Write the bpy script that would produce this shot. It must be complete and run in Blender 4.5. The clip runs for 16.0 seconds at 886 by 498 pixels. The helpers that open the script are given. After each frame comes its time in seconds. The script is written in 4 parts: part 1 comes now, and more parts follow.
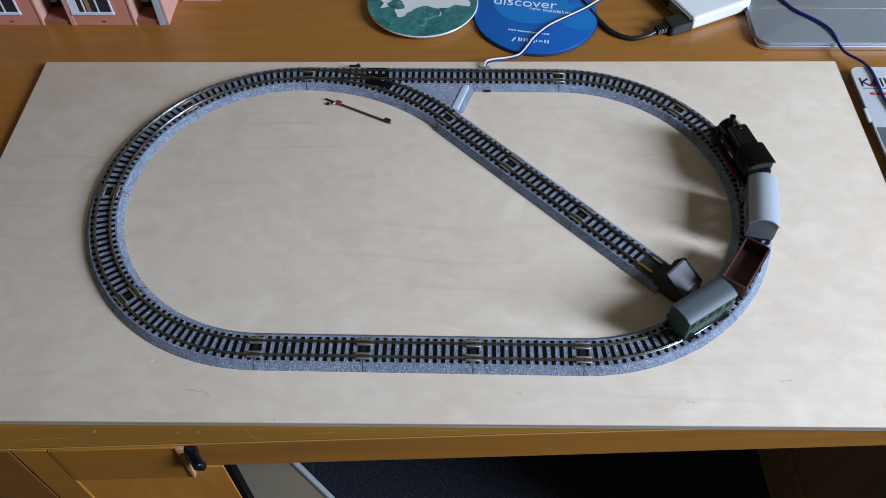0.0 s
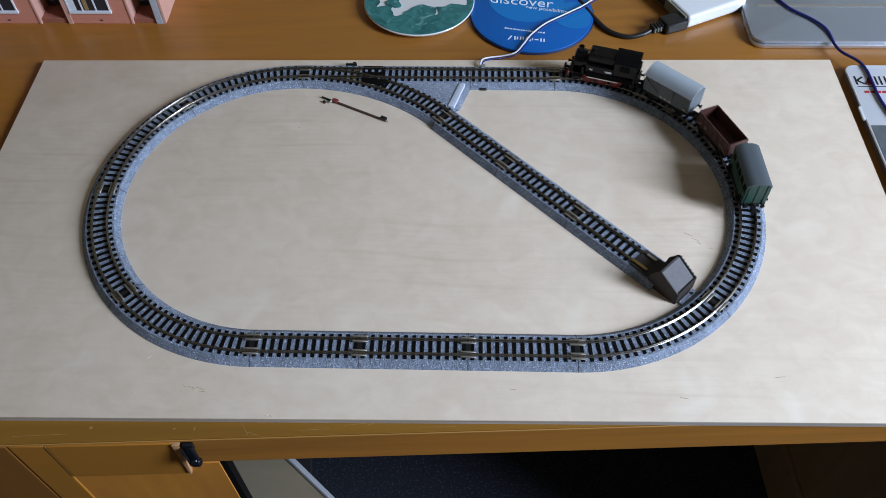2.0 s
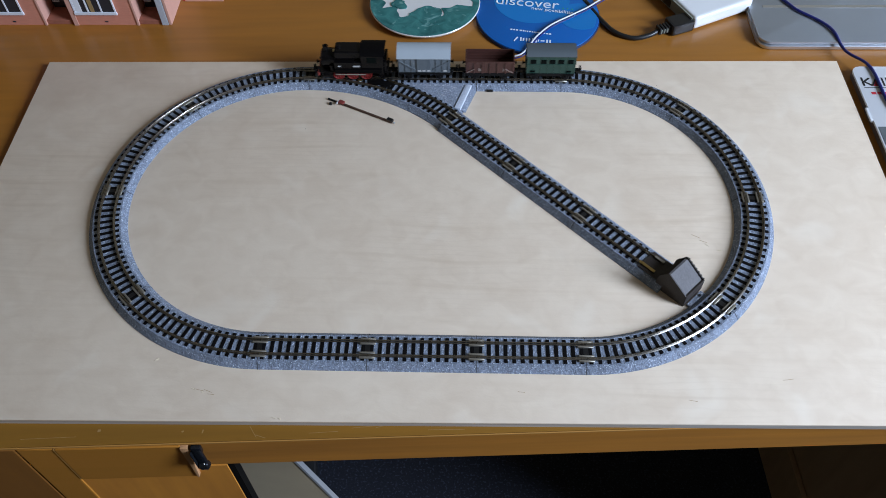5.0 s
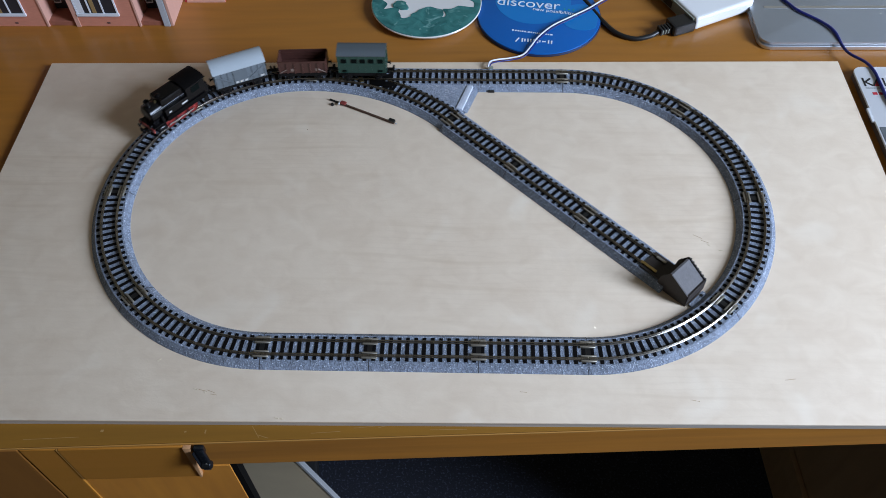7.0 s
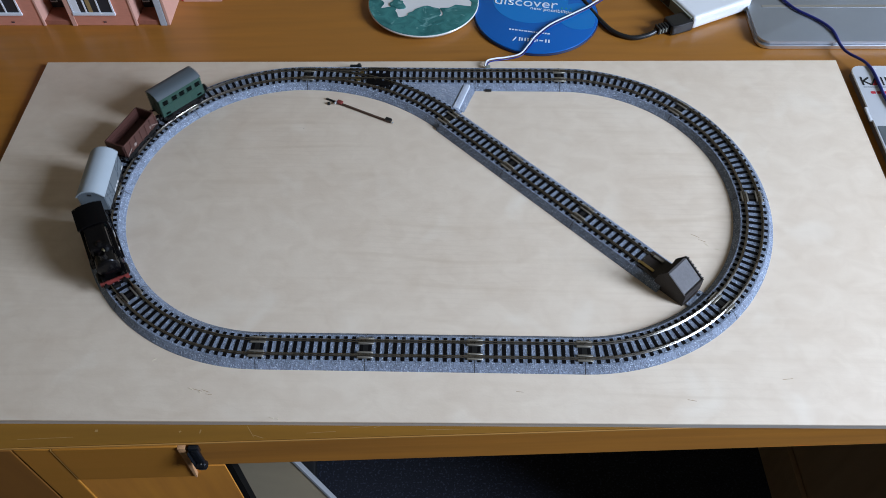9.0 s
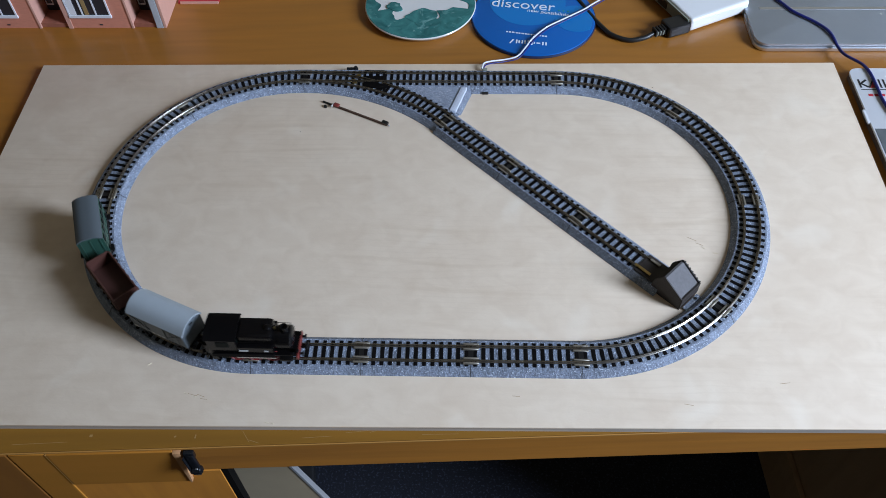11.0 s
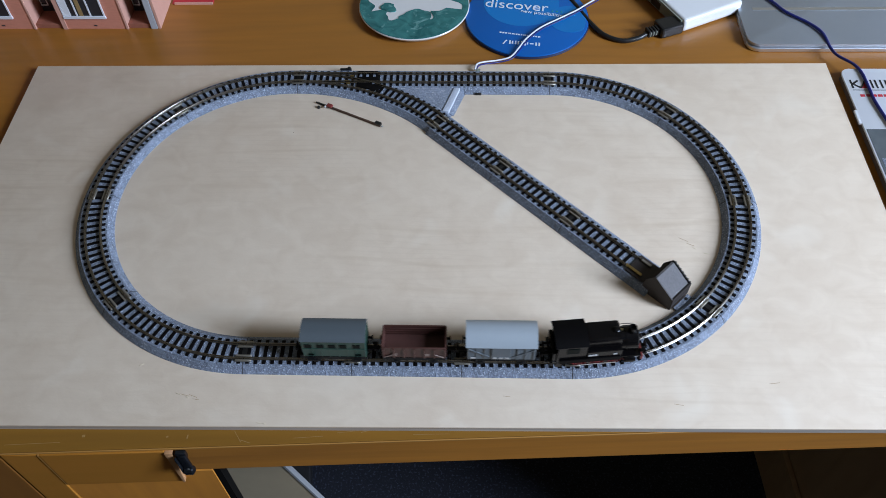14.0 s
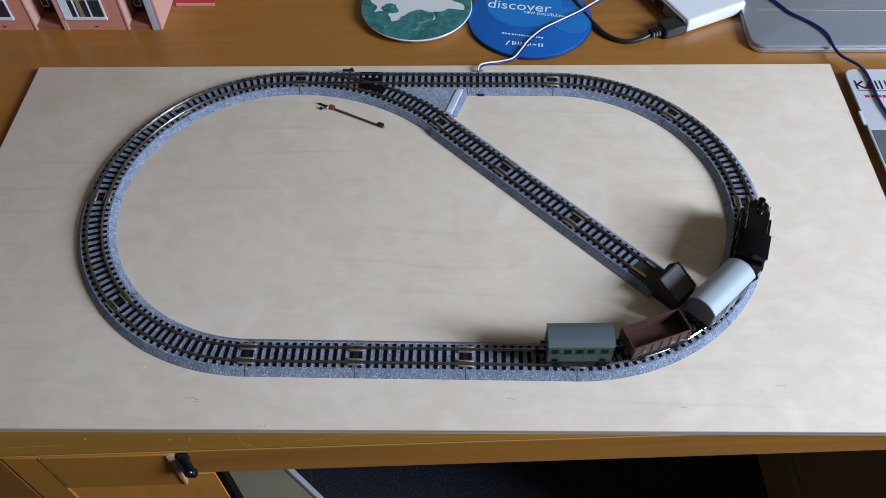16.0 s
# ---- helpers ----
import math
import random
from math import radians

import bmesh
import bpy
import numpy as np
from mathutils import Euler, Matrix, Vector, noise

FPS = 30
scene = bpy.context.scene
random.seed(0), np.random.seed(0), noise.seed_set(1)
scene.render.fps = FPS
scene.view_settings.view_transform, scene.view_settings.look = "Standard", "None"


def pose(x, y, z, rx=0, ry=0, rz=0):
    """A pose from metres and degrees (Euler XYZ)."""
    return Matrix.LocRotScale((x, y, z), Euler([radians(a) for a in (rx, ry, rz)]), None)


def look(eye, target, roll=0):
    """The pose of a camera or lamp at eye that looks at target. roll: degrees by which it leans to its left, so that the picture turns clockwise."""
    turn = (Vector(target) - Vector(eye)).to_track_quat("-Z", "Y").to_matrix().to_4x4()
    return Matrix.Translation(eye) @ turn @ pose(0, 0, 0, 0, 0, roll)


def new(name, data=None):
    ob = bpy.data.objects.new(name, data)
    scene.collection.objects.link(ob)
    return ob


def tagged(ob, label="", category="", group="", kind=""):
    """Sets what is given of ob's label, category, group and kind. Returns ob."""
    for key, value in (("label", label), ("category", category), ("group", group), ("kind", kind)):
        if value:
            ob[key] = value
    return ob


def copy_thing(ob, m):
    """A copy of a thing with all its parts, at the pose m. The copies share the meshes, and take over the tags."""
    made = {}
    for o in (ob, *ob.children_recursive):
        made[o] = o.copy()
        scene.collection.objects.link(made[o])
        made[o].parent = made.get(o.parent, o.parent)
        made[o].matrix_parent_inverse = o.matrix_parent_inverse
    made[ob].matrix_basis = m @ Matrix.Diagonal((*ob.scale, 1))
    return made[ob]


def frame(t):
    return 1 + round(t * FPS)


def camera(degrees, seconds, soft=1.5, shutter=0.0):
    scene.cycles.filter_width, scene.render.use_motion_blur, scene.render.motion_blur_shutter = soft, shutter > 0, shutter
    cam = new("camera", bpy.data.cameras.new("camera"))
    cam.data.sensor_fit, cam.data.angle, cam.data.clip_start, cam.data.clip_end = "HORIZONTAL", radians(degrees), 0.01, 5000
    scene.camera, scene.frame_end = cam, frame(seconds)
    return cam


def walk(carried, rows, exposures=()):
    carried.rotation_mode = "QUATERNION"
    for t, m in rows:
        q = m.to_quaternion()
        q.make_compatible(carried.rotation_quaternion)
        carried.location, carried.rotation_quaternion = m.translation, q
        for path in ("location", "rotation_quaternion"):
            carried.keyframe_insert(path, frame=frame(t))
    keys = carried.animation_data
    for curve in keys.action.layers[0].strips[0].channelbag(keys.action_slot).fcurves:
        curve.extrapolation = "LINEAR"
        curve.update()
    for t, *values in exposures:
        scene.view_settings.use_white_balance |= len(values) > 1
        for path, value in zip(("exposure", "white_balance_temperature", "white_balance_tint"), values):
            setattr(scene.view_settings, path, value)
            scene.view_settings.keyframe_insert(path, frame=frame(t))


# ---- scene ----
cam = camera(57.37, 16.0, soft=0.85, shutter=0.5)
PATH = [
    (0, (0.02493, -0.34884, 0.40478), (-0.02654, 0.86108, -1.1869), -1.168),
    (0.5, (0.02421, -0.34981, 0.40437), (-0.02771, 0.86205, -1.18582), -1.237),
    (1, (0.02498, -0.35123, 0.40319), (-0.02709, 0.8638, -1.18457), -1.212),
    (1.5, (0.02583, -0.35124, 0.40534), (-0.02369, 0.86019, -1.18525), -1.115),
    (2, (0.02741, -0.35129, 0.40531), (-0.02262, 0.85858, -1.18645), -1.116),
    (2.5, (0.02758, -0.35196, 0.4049), (-0.02321, 0.8583, -1.18654), -1.163),
    (3, (0.02659, -0.35195, 0.40522), (-0.02524, 0.85673, -1.18739), -1.246),
    (3.5, (0.02486, -0.35308, 0.40359), (-0.02668, 0.86159, -1.18446), -1.206),
    (4, (0.02449, -0.3513, 0.40513), (-0.02785, 0.85725, -1.18756), -1.211),
    (6.5, (0.02105, -0.34923, 0.40624), (-0.02891, 0.85928, -1.18656), -1.192),
    (7, (0.0223, -0.35059, 0.40616), (-0.03074, 0.86049, -1.18459), -1.300),
    (7.5, (0.02225, -0.3511, 0.40539), (-0.03056, 0.86112, -1.18449), -1.332),
    (8, (0.02297, -0.35063, 0.40539), (-0.03098, 0.8603, -1.18544), -1.326),
    (8.5, (0.02318, -0.35063, 0.40541), (-0.02956, 0.86029, -1.18547), -1.288),
    (9, (0.02438, -0.35019, 0.40403), (-0.02816, 0.86262, -1.18542), -1.291),
    (11.5, (0.0265, -0.34757, 0.40401), (-0.02531, 0.86637, -1.1846), -1.304),
    (12, (0.02687, -0.34804, 0.40494), (-0.02454, 0.86263, -1.18617), -1.227),
    (12.5, (0.0283, -0.34843, 0.40644), (-0.02325, 0.86032, -1.18613), -1.293),
    (13, (0.02975, -0.34946, 0.40614), (-0.02161, 0.86352, -1.18322), -1.286),
    (13.5, (0.03089, -0.34854, 0.40656), (-0.01917, 0.86158, -1.18501), -1.211),
    (14, (0.03139, -0.34774, 0.40613), (-0.02025, 0.86345, -1.18457), -1.337),
    (14.5, (0.03013, -0.34767, 0.40472), (-0.02148, 0.86645, -1.18375), -1.301),
    (15, (0.02885, -0.34699, 0.40509), (-0.02336, 0.86344, -1.18617), -1.360),
    (15.5, (0.02814, -0.34685, 0.40516), (-0.02331, 0.86421, -1.18565), -1.288),
    (16, (0.02965, -0.34612, 0.40412), (-0.02333, 0.86797, -1.18433), -1.405),
]
walk(cam, [(t, look(eye, target, roll)) for t, eye, target, roll in PATH])

# ---- light ----
world = bpy.data.worlds.new("sky")
scene.world = world
world.use_nodes = True
wn = world.node_tree.nodes
sky = wn.new("ShaderNodeTexSky")
sky.sky_type = "NISHITA"
sky.sun_disc = False
sky.sun_elevation, sky.sun_rotation = radians(38), radians(200)
world.node_tree.links.new(sky.outputs[0], wn["Background"].inputs[0])
wn["Background"].inputs[1].default_value = 0.10


def window_light(name, m, w, h, watts, colour):
    lamp = bpy.data.lights.new(name, "AREA")
    lamp.shape, lamp.size, lamp.size_y = "RECTANGLE", w, h
    lamp.energy, lamp.color = watts, colour
    ob = new(name, lamp)
    ob.matrix_world = m
    return ob


WIN_X, WIN_Y, WIN_Z, WIN_W, WIN_H = 1.55, -0.58, 0.82, 0.42, 0.80
window_light("window_daylight", look((WIN_X - 0.03, WIN_Y, WIN_Z), (0.0, 0.0, 0.0)), WIN_W, WIN_H, 62.0, (0.645, 0.787, 1.04))
scene.view_settings.exposure = 0.0


# ---- materials ----
def mat(name, colour, rough=0.5, metal=0.0, vary=0.0, scale=200.0, stretch=(1, 1, 1), dark=None, bump=0.0, bump_scale=900.0,
        rand=0.0, coat=0.0, spec=0.5, speck=None, speck_scale=1500.0, speck_soft=0.06, speck_at=0.62, rough_vary=0.0, distort=0.0):
    """Noise at two scales mixes colour and dark; speck adds small grains of a second colour; rand varies it piece by piece."""
    m = bpy.data.materials.new(name)
    m.use_nodes = True
    nt = m.node_tree
    n, ln = nt.nodes, nt.links
    b = n["Principled BSDF"]
    b.inputs["Roughness"].default_value = rough
    b.inputs["Metallic"].default_value = metal
    b.inputs["Specular IOR Level"].default_value = spec
    b.inputs["Coat Weight"].default_value = coat
    b.inputs["Coat Roughness"].default_value = 0.15
    base = n.new("ShaderNodeRGB")
    base.outputs[0].default_value = (*colour, 1)
    out = base.outputs[0]
    co = n.new("ShaderNodeTexCoord")
    mp = n.new("ShaderNodeMapping")
    mp.inputs["Scale"].default_value = stretch
    ln.new(co.outputs["Object"], mp.inputs[0])

    def noise_fac(sc, detail, lo, hi, vec):
        t = n.new("ShaderNodeTexNoise")
        t.inputs["Scale"].default_value = sc
        t.inputs["Detail"].default_value = detail
        t.inputs["Distortion"].default_value = distort
        ln.new(vec, t.inputs["Vector"])
        r = n.new("ShaderNodeMapRange")
        r.inputs[1].default_value, r.inputs[2].default_value = lo, hi
        ln.new(t.outputs[0], r.inputs[0])
        return r.outputs[0], t.outputs[0]

    def mixed(fac, a, c):
        x = n.new("ShaderNodeMix")
        x.data_type = "RGBA"
        if isinstance(fac, float):
            x.inputs[0].default_value = fac
        else:
            ln.new(fac, x.inputs[0])
        ln.new(a, x.inputs[6])
        if isinstance(c, tuple):
            x.inputs[7].default_value = (*c, 1)
        else:
            ln.new(c, x.inputs[7])
        return x.outputs[2]

    if vary > 0:
        dk = dark or tuple(c * 0.6 for c in colour)
        f1, _ = noise_fac(scale, 6, 0.35, 0.7, mp.outputs[0])
        f2, _ = noise_fac(scale * 0.17, 3, 0.3, 0.75, mp.outputs[0])
        mul = n.new("ShaderNodeMath")
        mul.operation = "MULTIPLY_ADD"
        ln.new(f1, mul.inputs[0])
        mul.inputs[1].default_value = vary * 0.6
        sc2 = n.new("ShaderNodeMath")
        sc2.operation = "MULTIPLY"
        ln.new(f2, sc2.inputs[0])
        sc2.inputs[1].default_value = vary * 0.5
        ln.new(sc2.outputs[0], mul.inputs[2])
        out = mixed(mul.outputs[0], out, dk)
    if speck:
        f, _ = noise_fac(speck_scale, 2, speck_at, speck_at + speck_soft, co.outputs["Object"])
        out = mixed(f, out, speck)
    if rand > 0:
        info = n.new("ShaderNodeObjectInfo")
        h = n.new("ShaderNodeHueSaturation")
        r = n.new("ShaderNodeMapRange")
        r.inputs[3].default_value, r.inputs[4].default_value = 1 - rand, 1 + rand
        ln.new(info.outputs["Random"], r.inputs[0])
        ln.new(r.outputs[0], h.inputs["Value"])
        ln.new(out, h.inputs["Color"])
        out = h.outputs[0]
    ln.new(out, b.inputs["Base Color"])
    if rough_vary > 0:
        f, _ = noise_fac(scale * 0.5, 4, 0.3, 0.7, co.outputs["Object"])
        r = n.new("ShaderNodeMapRange")
        r.inputs[3].default_value, r.inputs[4].default_value = rough - rough_vary, rough + rough_vary
        ln.new(f, r.inputs[0])
        ln.new(r.outputs[0], b.inputs["Roughness"])
    if bump > 0:
        _, raw = noise_fac(bump_scale, 4, 0, 1, mp.outputs[0])
        bp = n.new("ShaderNodeBump")
        bp.inputs["Strength"].default_value = 0.6
        bp.inputs["Distance"].default_value = bump
        ln.new(raw, bp.inputs["Height"])
        ln.new(bp.outputs[0], b.inputs["Normal"])
    return m


PLY = mat("birch_plywood", (0.780, 0.648, 0.499), 0.58, vary=0.8, scale=70, stretch=(0.9, 1.2, 1), distort=0.7, dark=(0.657, 0.518, 0.382), bump=0.00010, bump_scale=420, speck=(0.803, 0.689, 0.548), speck_scale=26, speck_at=0.60, speck_soft=0.22)


def grained(m, colour, spacing, strength, thin=0.55):
    """Adds long wavering growth lines, fading in and out, under the colour of a wood."""
    n, ln = m.node_tree.nodes, m.node_tree.links
    b = n["Principled BSDF"]
    was = b.inputs["Base Color"].links[0].from_socket
    co = n.new("ShaderNodeTexCoord")
    mp = n.new("ShaderNodeMapping")
    mp.inputs["Scale"].default_value = (0.22, 1.0, 1.0)
    mp.inputs["Rotation"].default_value = (0, 0, 0.03)
    ln.new(co.outputs["Object"], mp.inputs[0])
    wave = n.new("ShaderNodeTexWave")
    wave.wave_type, wave.bands_direction = "BANDS", "Y"
    for key, value in (("Scale", 0.314 / spacing), ("Distortion", 9.0), ("Detail", 3.0), ("Detail Scale", 0.8)):
        wave.inputs[key].default_value = value
    ln.new(mp.outputs[0], wave.inputs["Vector"])
    line = n.new("ShaderNodeMapRange")
    line.inputs[1].default_value, line.inputs[2].default_value = thin, 1.0
    ln.new(wave.outputs["Fac"], line.inputs[0])
    fade = n.new("ShaderNodeTexNoise")
    fade.inputs["Scale"].default_value = 9.0
    ln.new(co.outputs["Object"], fade.inputs["Vector"])
    veil = n.new("ShaderNodeMapRange")
    veil.inputs[1].default_value, veil.inputs[2].default_value, veil.inputs[4].default_value = 0.42, 0.68, strength
    ln.new(fade.outputs[0], veil.inputs[0])
    fac = n.new("ShaderNodeMath")
    fac.operation = "MULTIPLY"
    ln.new(line.outputs[0], fac.inputs[0])
    ln.new(veil.outputs[0], fac.inputs[1])
    mix = n.new("ShaderNodeMix")
    mix.data_type = "RGBA"
    ln.new(fac.outputs[0], mix.inputs[0])
    ln.new(was, mix.inputs[6])
    mix.inputs[7].default_value = (*colour, 1)
    ln.new(mix.outputs[2], b.inputs["Base Color"])


grained(PLY, (0.52, 0.37, 0.235), 0.026, 0.20, 0.93)
grained(PLY, (0.56, 0.43, 0.30), 0.0045, 0.14, 0.74)
PLY_EDGE = mat("plywood_edge", (0.52, 0.46, 0.40), 0.75, vary=0.7, scale=300, stretch=(0.05, 0.05, 3), dark=(0.22, 0.17, 0.12))
DESK = mat("honey_wood", (0.385, 0.150, 0.022), 0.34, vary=0.7, scale=40, stretch=(0.25, 3.0, 3.0), dark=(0.255, 0.105, 0.022), bump=0.00004, bump_scale=300, coat=0.15, rough_vary=0.06)
grained(DESK, (0.22, 0.080, 0.014), 0.014, 0.35)
DESK_END = mat("oiled_front_wood", (0.40, 0.158, 0.024), 0.5, spec=0.2, vary=0.7, scale=24, stretch=(0.25, 3.0, 4.0), dark=(0.33, 0.140, 0.018), bump=0.00005, bump_scale=300)
# side panel wood, coloured darker than the drawer front
SIDE_WOOD = mat("darker_side_wood", (0.26, 0.105, 0.020), 0.5, spec=0.2, vary=0.8, scale=24, stretch=(3.0, 3.0, 0.4), dark=(0.16, 0.062, 0.014))
DESK_APRON = mat("worn_rail_wood", (0.50, 0.200, 0.030), 0.5, spec=0.2, vary=0.7, scale=24, stretch=(0.25, 3.0, 4.0), dark=(0.22, 0.088, 0.020))
EDGEWOOD = mat("worn_edge_wood", (0.46, 0.225, 0.055), 0.5, spec=0.25, vary=0.6, scale=40, stretch=(0.3, 3.0, 3.0), dark=(0.30, 0.14, 0.036))
DESK_LIP = mat("darker_front_wood", (0.285, 0.130, 0.018), 0.5, spec=0.2, vary=0.8, scale=30, stretch=(0.2, 3.0, 3.0), dark=(0.165, 0.078, 0.015), bump=0.00005, bump_scale=300)
END_LIT = mat("pale_lit_end_wood", (0.50, 0.27, 0.13), 0.6, vary=0.5, scale=160, dark=(0.36, 0.18, 0.075), spec=0.2)
NICK = mat("bare_scratched_wood", (0.36, 0.21, 0.07), 0.6, vary=0.5, scale=300)
# near-black that paints the shade of the gap beside the cupboard door
SHADEPANEL = mat("gap_shade_black", (0.005, 0.004, 0.003), 0.9, spec=0.1, vary=0.3, scale=30)
RIM = mat("lit_rim_grey", (0.56, 0.60, 0.68), 0.75, vary=0.6, scale=900, dark=(0.34, 0.37, 0.43), bump=0.0004, bump_scale=1200)
DOORWOOD = mat("lit_orange_wood", (0.62, 0.25, 0.036), 0.45, spec=0.3, vary=0.7, scale=40, stretch=(3.0, 3.0, 0.4), dark=(0.42, 0.155, 0.028))
BEIGE = mat("beige_laminate", (0.43, 0.345, 0.225), 0.5, vary=0.5, scale=30)
PANEL_EDGE = mat("grey_edging", (0.26, 0.26, 0.26), 0.5)
DARKWOOD = mat("dark_stained_wood", (0.36, 0.235, 0.130), 0.5, vary=0.6, scale=20, stretch=(3, 3, 0.3), dark=(0.24, 0.145, 0.075))
AREA_GREY = mat("dark_area_grey", (0.014, 0.014, 0.016), 0.7, vary=0.4, scale=60, dark=(0.010, 0.010, 0.012))
LOCK = mat("black_lock_metal", (0.05, 0.055, 0.065), 0.22, metal=0.8, vary=0.5, scale=300, dark=(0.012, 0.013, 0.016))
CHROME = mat("worn_steel", (0.55, 0.55, 0.55), 0.25, metal=1.0)
CARPET = mat("navy_carpet", (0.010, 0.012, 0.020), 0.95, vary=0.6, scale=240, dark=(0.006, 0.008, 0.014), bump=0.002, bump_scale=400, speck=(0.032, 0.039, 0.064), speck_scale=300, speck_at=0.56, speck_soft=0.10)
# unseen room surfaces: their colours set the strength and warmth of the fill
WALLPAINT = mat("bounce_wall_paint", (0.262, 0.213, 0.130), 0.85, vary=0.2, scale=6, bump=0.0003, bump_scale=120)
CEILPAINT = mat("bounce_ceiling_paint", (0.36, 0.308, 0.232), 0.9, vary=0.1, scale=5)
FRAMEWHITE = mat("white_window_frame", (0.78, 0.78, 0.76), 0.4, vary=0.1, scale=20)

BALLAST = mat("grey_ballast_plastic", (0.270, 0.318, 0.405), 0.8, vary=0.9, scale=900, dark=(0.075, 0.083, 0.102), bump=0.0016, bump_scale=1000, speck=(0.46, 0.51, 0.60), speck_scale=1100, speck_at=0.60, rand=0.05)
BALLAST_DARK = mat("grey_filler_plastic", (0.235, 0.27, 0.335), 0.8, vary=0.8, scale=800, dark=(0.10, 0.11, 0.135), bump=0.0015, bump_scale=900, speck=(0.46, 0.47, 0.50), speck_scale=1100, speck_at=0.58)
SLEEPER = mat("dark_brown_sleeper", (0.005, 0.0042, 0.0042), 0.6, vary=0.4, scale=800, dark=(0.003, 0.003, 0.003), spec=0.08, rand=0.25)
RAIL = mat("nickel_rail", (0.35, 0.325, 0.29), 0.27, metal=1.0, vary=0.6, scale=260, dark=(0.15, 0.13, 0.105), rough_vary=0.06)
JOINER = mat("rail_joiner_metal", (0.42, 0.385, 0.325), 0.45, metal=0.8, vary=0.4, scale=500)
BRASSY = mat("brass_contact", (0.50, 0.36, 0.14), 0.38, metal=1.0, vary=0.4, scale=500)
BLACKP = mat("black_plastic", (0.007, 0.007, 0.0075), 0.42, vary=0.3, scale=500, dark=(0.008, 0.008, 0.008))
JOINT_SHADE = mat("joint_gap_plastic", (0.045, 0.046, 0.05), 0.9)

LOCO = mat("satin_black_paint", (0.0042, 0.0036, 0.0038), 0.22, vary=0.4, scale=300, dark=(0.002, 0.0018, 0.002), spec=0.22, rough_vary=0.06)
LOCO_MATT = mat("matt_black_roof", (0.004, 0.0035, 0.0035), 0.55, vary=0.4, scale=300, spec=0.05)
RED = mat("red_wheel_paint", (0.24, 0.020, 0.017), 0.45, vary=0.4, scale=500)
WHITEMARK = mat("white_marking", (0.46, 0.455, 0.44), 0.6)
BRASSDOME = mat("worn_brass_fitting", (0.45, 0.38, 0.22), 0.35, metal=1.0)
GREYROOF = mat("light_grey_roof", (0.36, 0.40, 0.425), 0.5, vary=0.3, scale=120, dark=(0.29, 0.325, 0.345))
GREYBODY = mat("blue_grey_body", (0.120, 0.140, 0.155), 0.55, vary=0.5, scale=260, dark=(0.075, 0.090, 0.10))
BROWN = mat("oxide_brown_body", (0.078, 0.028, 0.020), 0.5, vary=0.5, scale=200, dark=(0.045, 0.017, 0.013))
WORNBROWN = mat("worn_brown_edge", (0.26, 0.19, 0.16), 0.6, vary=0.4, scale=400)
BROWN_IN = mat("oxide_brown_inside", (0.075, 0.027, 0.020), 0.6, vary=0.5, scale=180, dark=(0.042, 0.016, 0.012))
GREEN = mat("bottle_green_body", (0.020, 0.062, 0.045), 0.45, vary=0.4, scale=220, dark=(0.012, 0.040, 0.028))
GREENROOF = mat("slate_roof", (0.082, 0.098, 0.106), 0.55, vary=0.35, scale=160, dark=(0.075, 0.09, 0.10))
DARKGLASS = mat("dark_glazing", (0.003, 0.005, 0.0045), 0.4, spec=0.05)
UNDER = mat("black_underframe", (0.005, 0.0045, 0.0045), 0.6, vary=0.3, scale=400, spec=0.2)
STEELWHEEL = mat("dark_wheel_steel", (0.10, 0.10, 0.10), 0.4, metal=0.8)

BUMPWOOD = mat("dark_bumper_timber", (0.035, 0.026, 0.022), 0.6, vary=0.5, scale=300, stretch=(1, 1, 3), dark=(0.018, 0.013, 0.011), bump=0.0003, bump_scale=600)
BUMPFILL = mat("grey_bumper_fill", (0.150, 0.142, 0.144), 0.8, vary=0.7, scale=500, dark=(0.10, 0.094, 0.094), bump=0.0003, bump_scale=900)
CARDPINK = mat("printed_brick_card", (0.62, 0.25, 0.165), 0.65, vary=0.5, scale=500, stretch=(0.35, 0.35, 1.6), dark=(0.45, 0.165, 0.105))
CARDLIGHT = mat("pale_pink_card", (0.62, 0.33, 0.25), 0.65, vary=0.2, scale=200)
# brown of the doorsteps, also the brick with painted shade behind the bays
CARDSHADE = mat("brown_step_shaded_wall", (0.33, 0.115, 0.07), 0.65, vary=0.5, scale=300)
CARDWHITE = mat("white_printed_trim", (0.72, 0.73, 0.76), 0.55, vary=0.15, scale=300)
CARDDARK = mat("dark_printed_pane", (0.025, 0.028, 0.035), 0.3, vary=0.4, scale=200)
CARDOCHRE = mat("ochre_curtain_print", (0.33, 0.22, 0.09), 0.6, vary=0.3, scale=200)
PIPEGREY = mat("grey_card_pilaster", (0.42, 0.43, 0.45), 0.5)
CERAMIC = mat("glazed_white_ceramic", (0.74, 0.72, 0.68), 0.22, vary=0.15, scale=60, coat=0.4)
TEAL = mat("teal_glaze", (0.055, 0.255, 0.235), 0.25, vary=1.15, scale=85, distort=0.9, dark=(0.007, 0.092, 0.092), speck=(0.20, 0.42, 0.39), speck_scale=110, speck_at=0.60, speck_soft=0.20, coat=0.4)
BLUE = mat("blue_printed_mat", (0.002, 0.112, 0.40), 0.36, vary=0.2, scale=30, dark=(0.002, 0.082, 0.31))
BLUE_LIGHT = mat("light_blue_print", (0.004, 0.180, 0.49), 0.36, vary=0.25, scale=25, dark=(0.003, 0.14, 0.41))
BLUE_EDGE = mat("mat_rubber_edge", (0.008, 0.016, 0.06), 0.6)
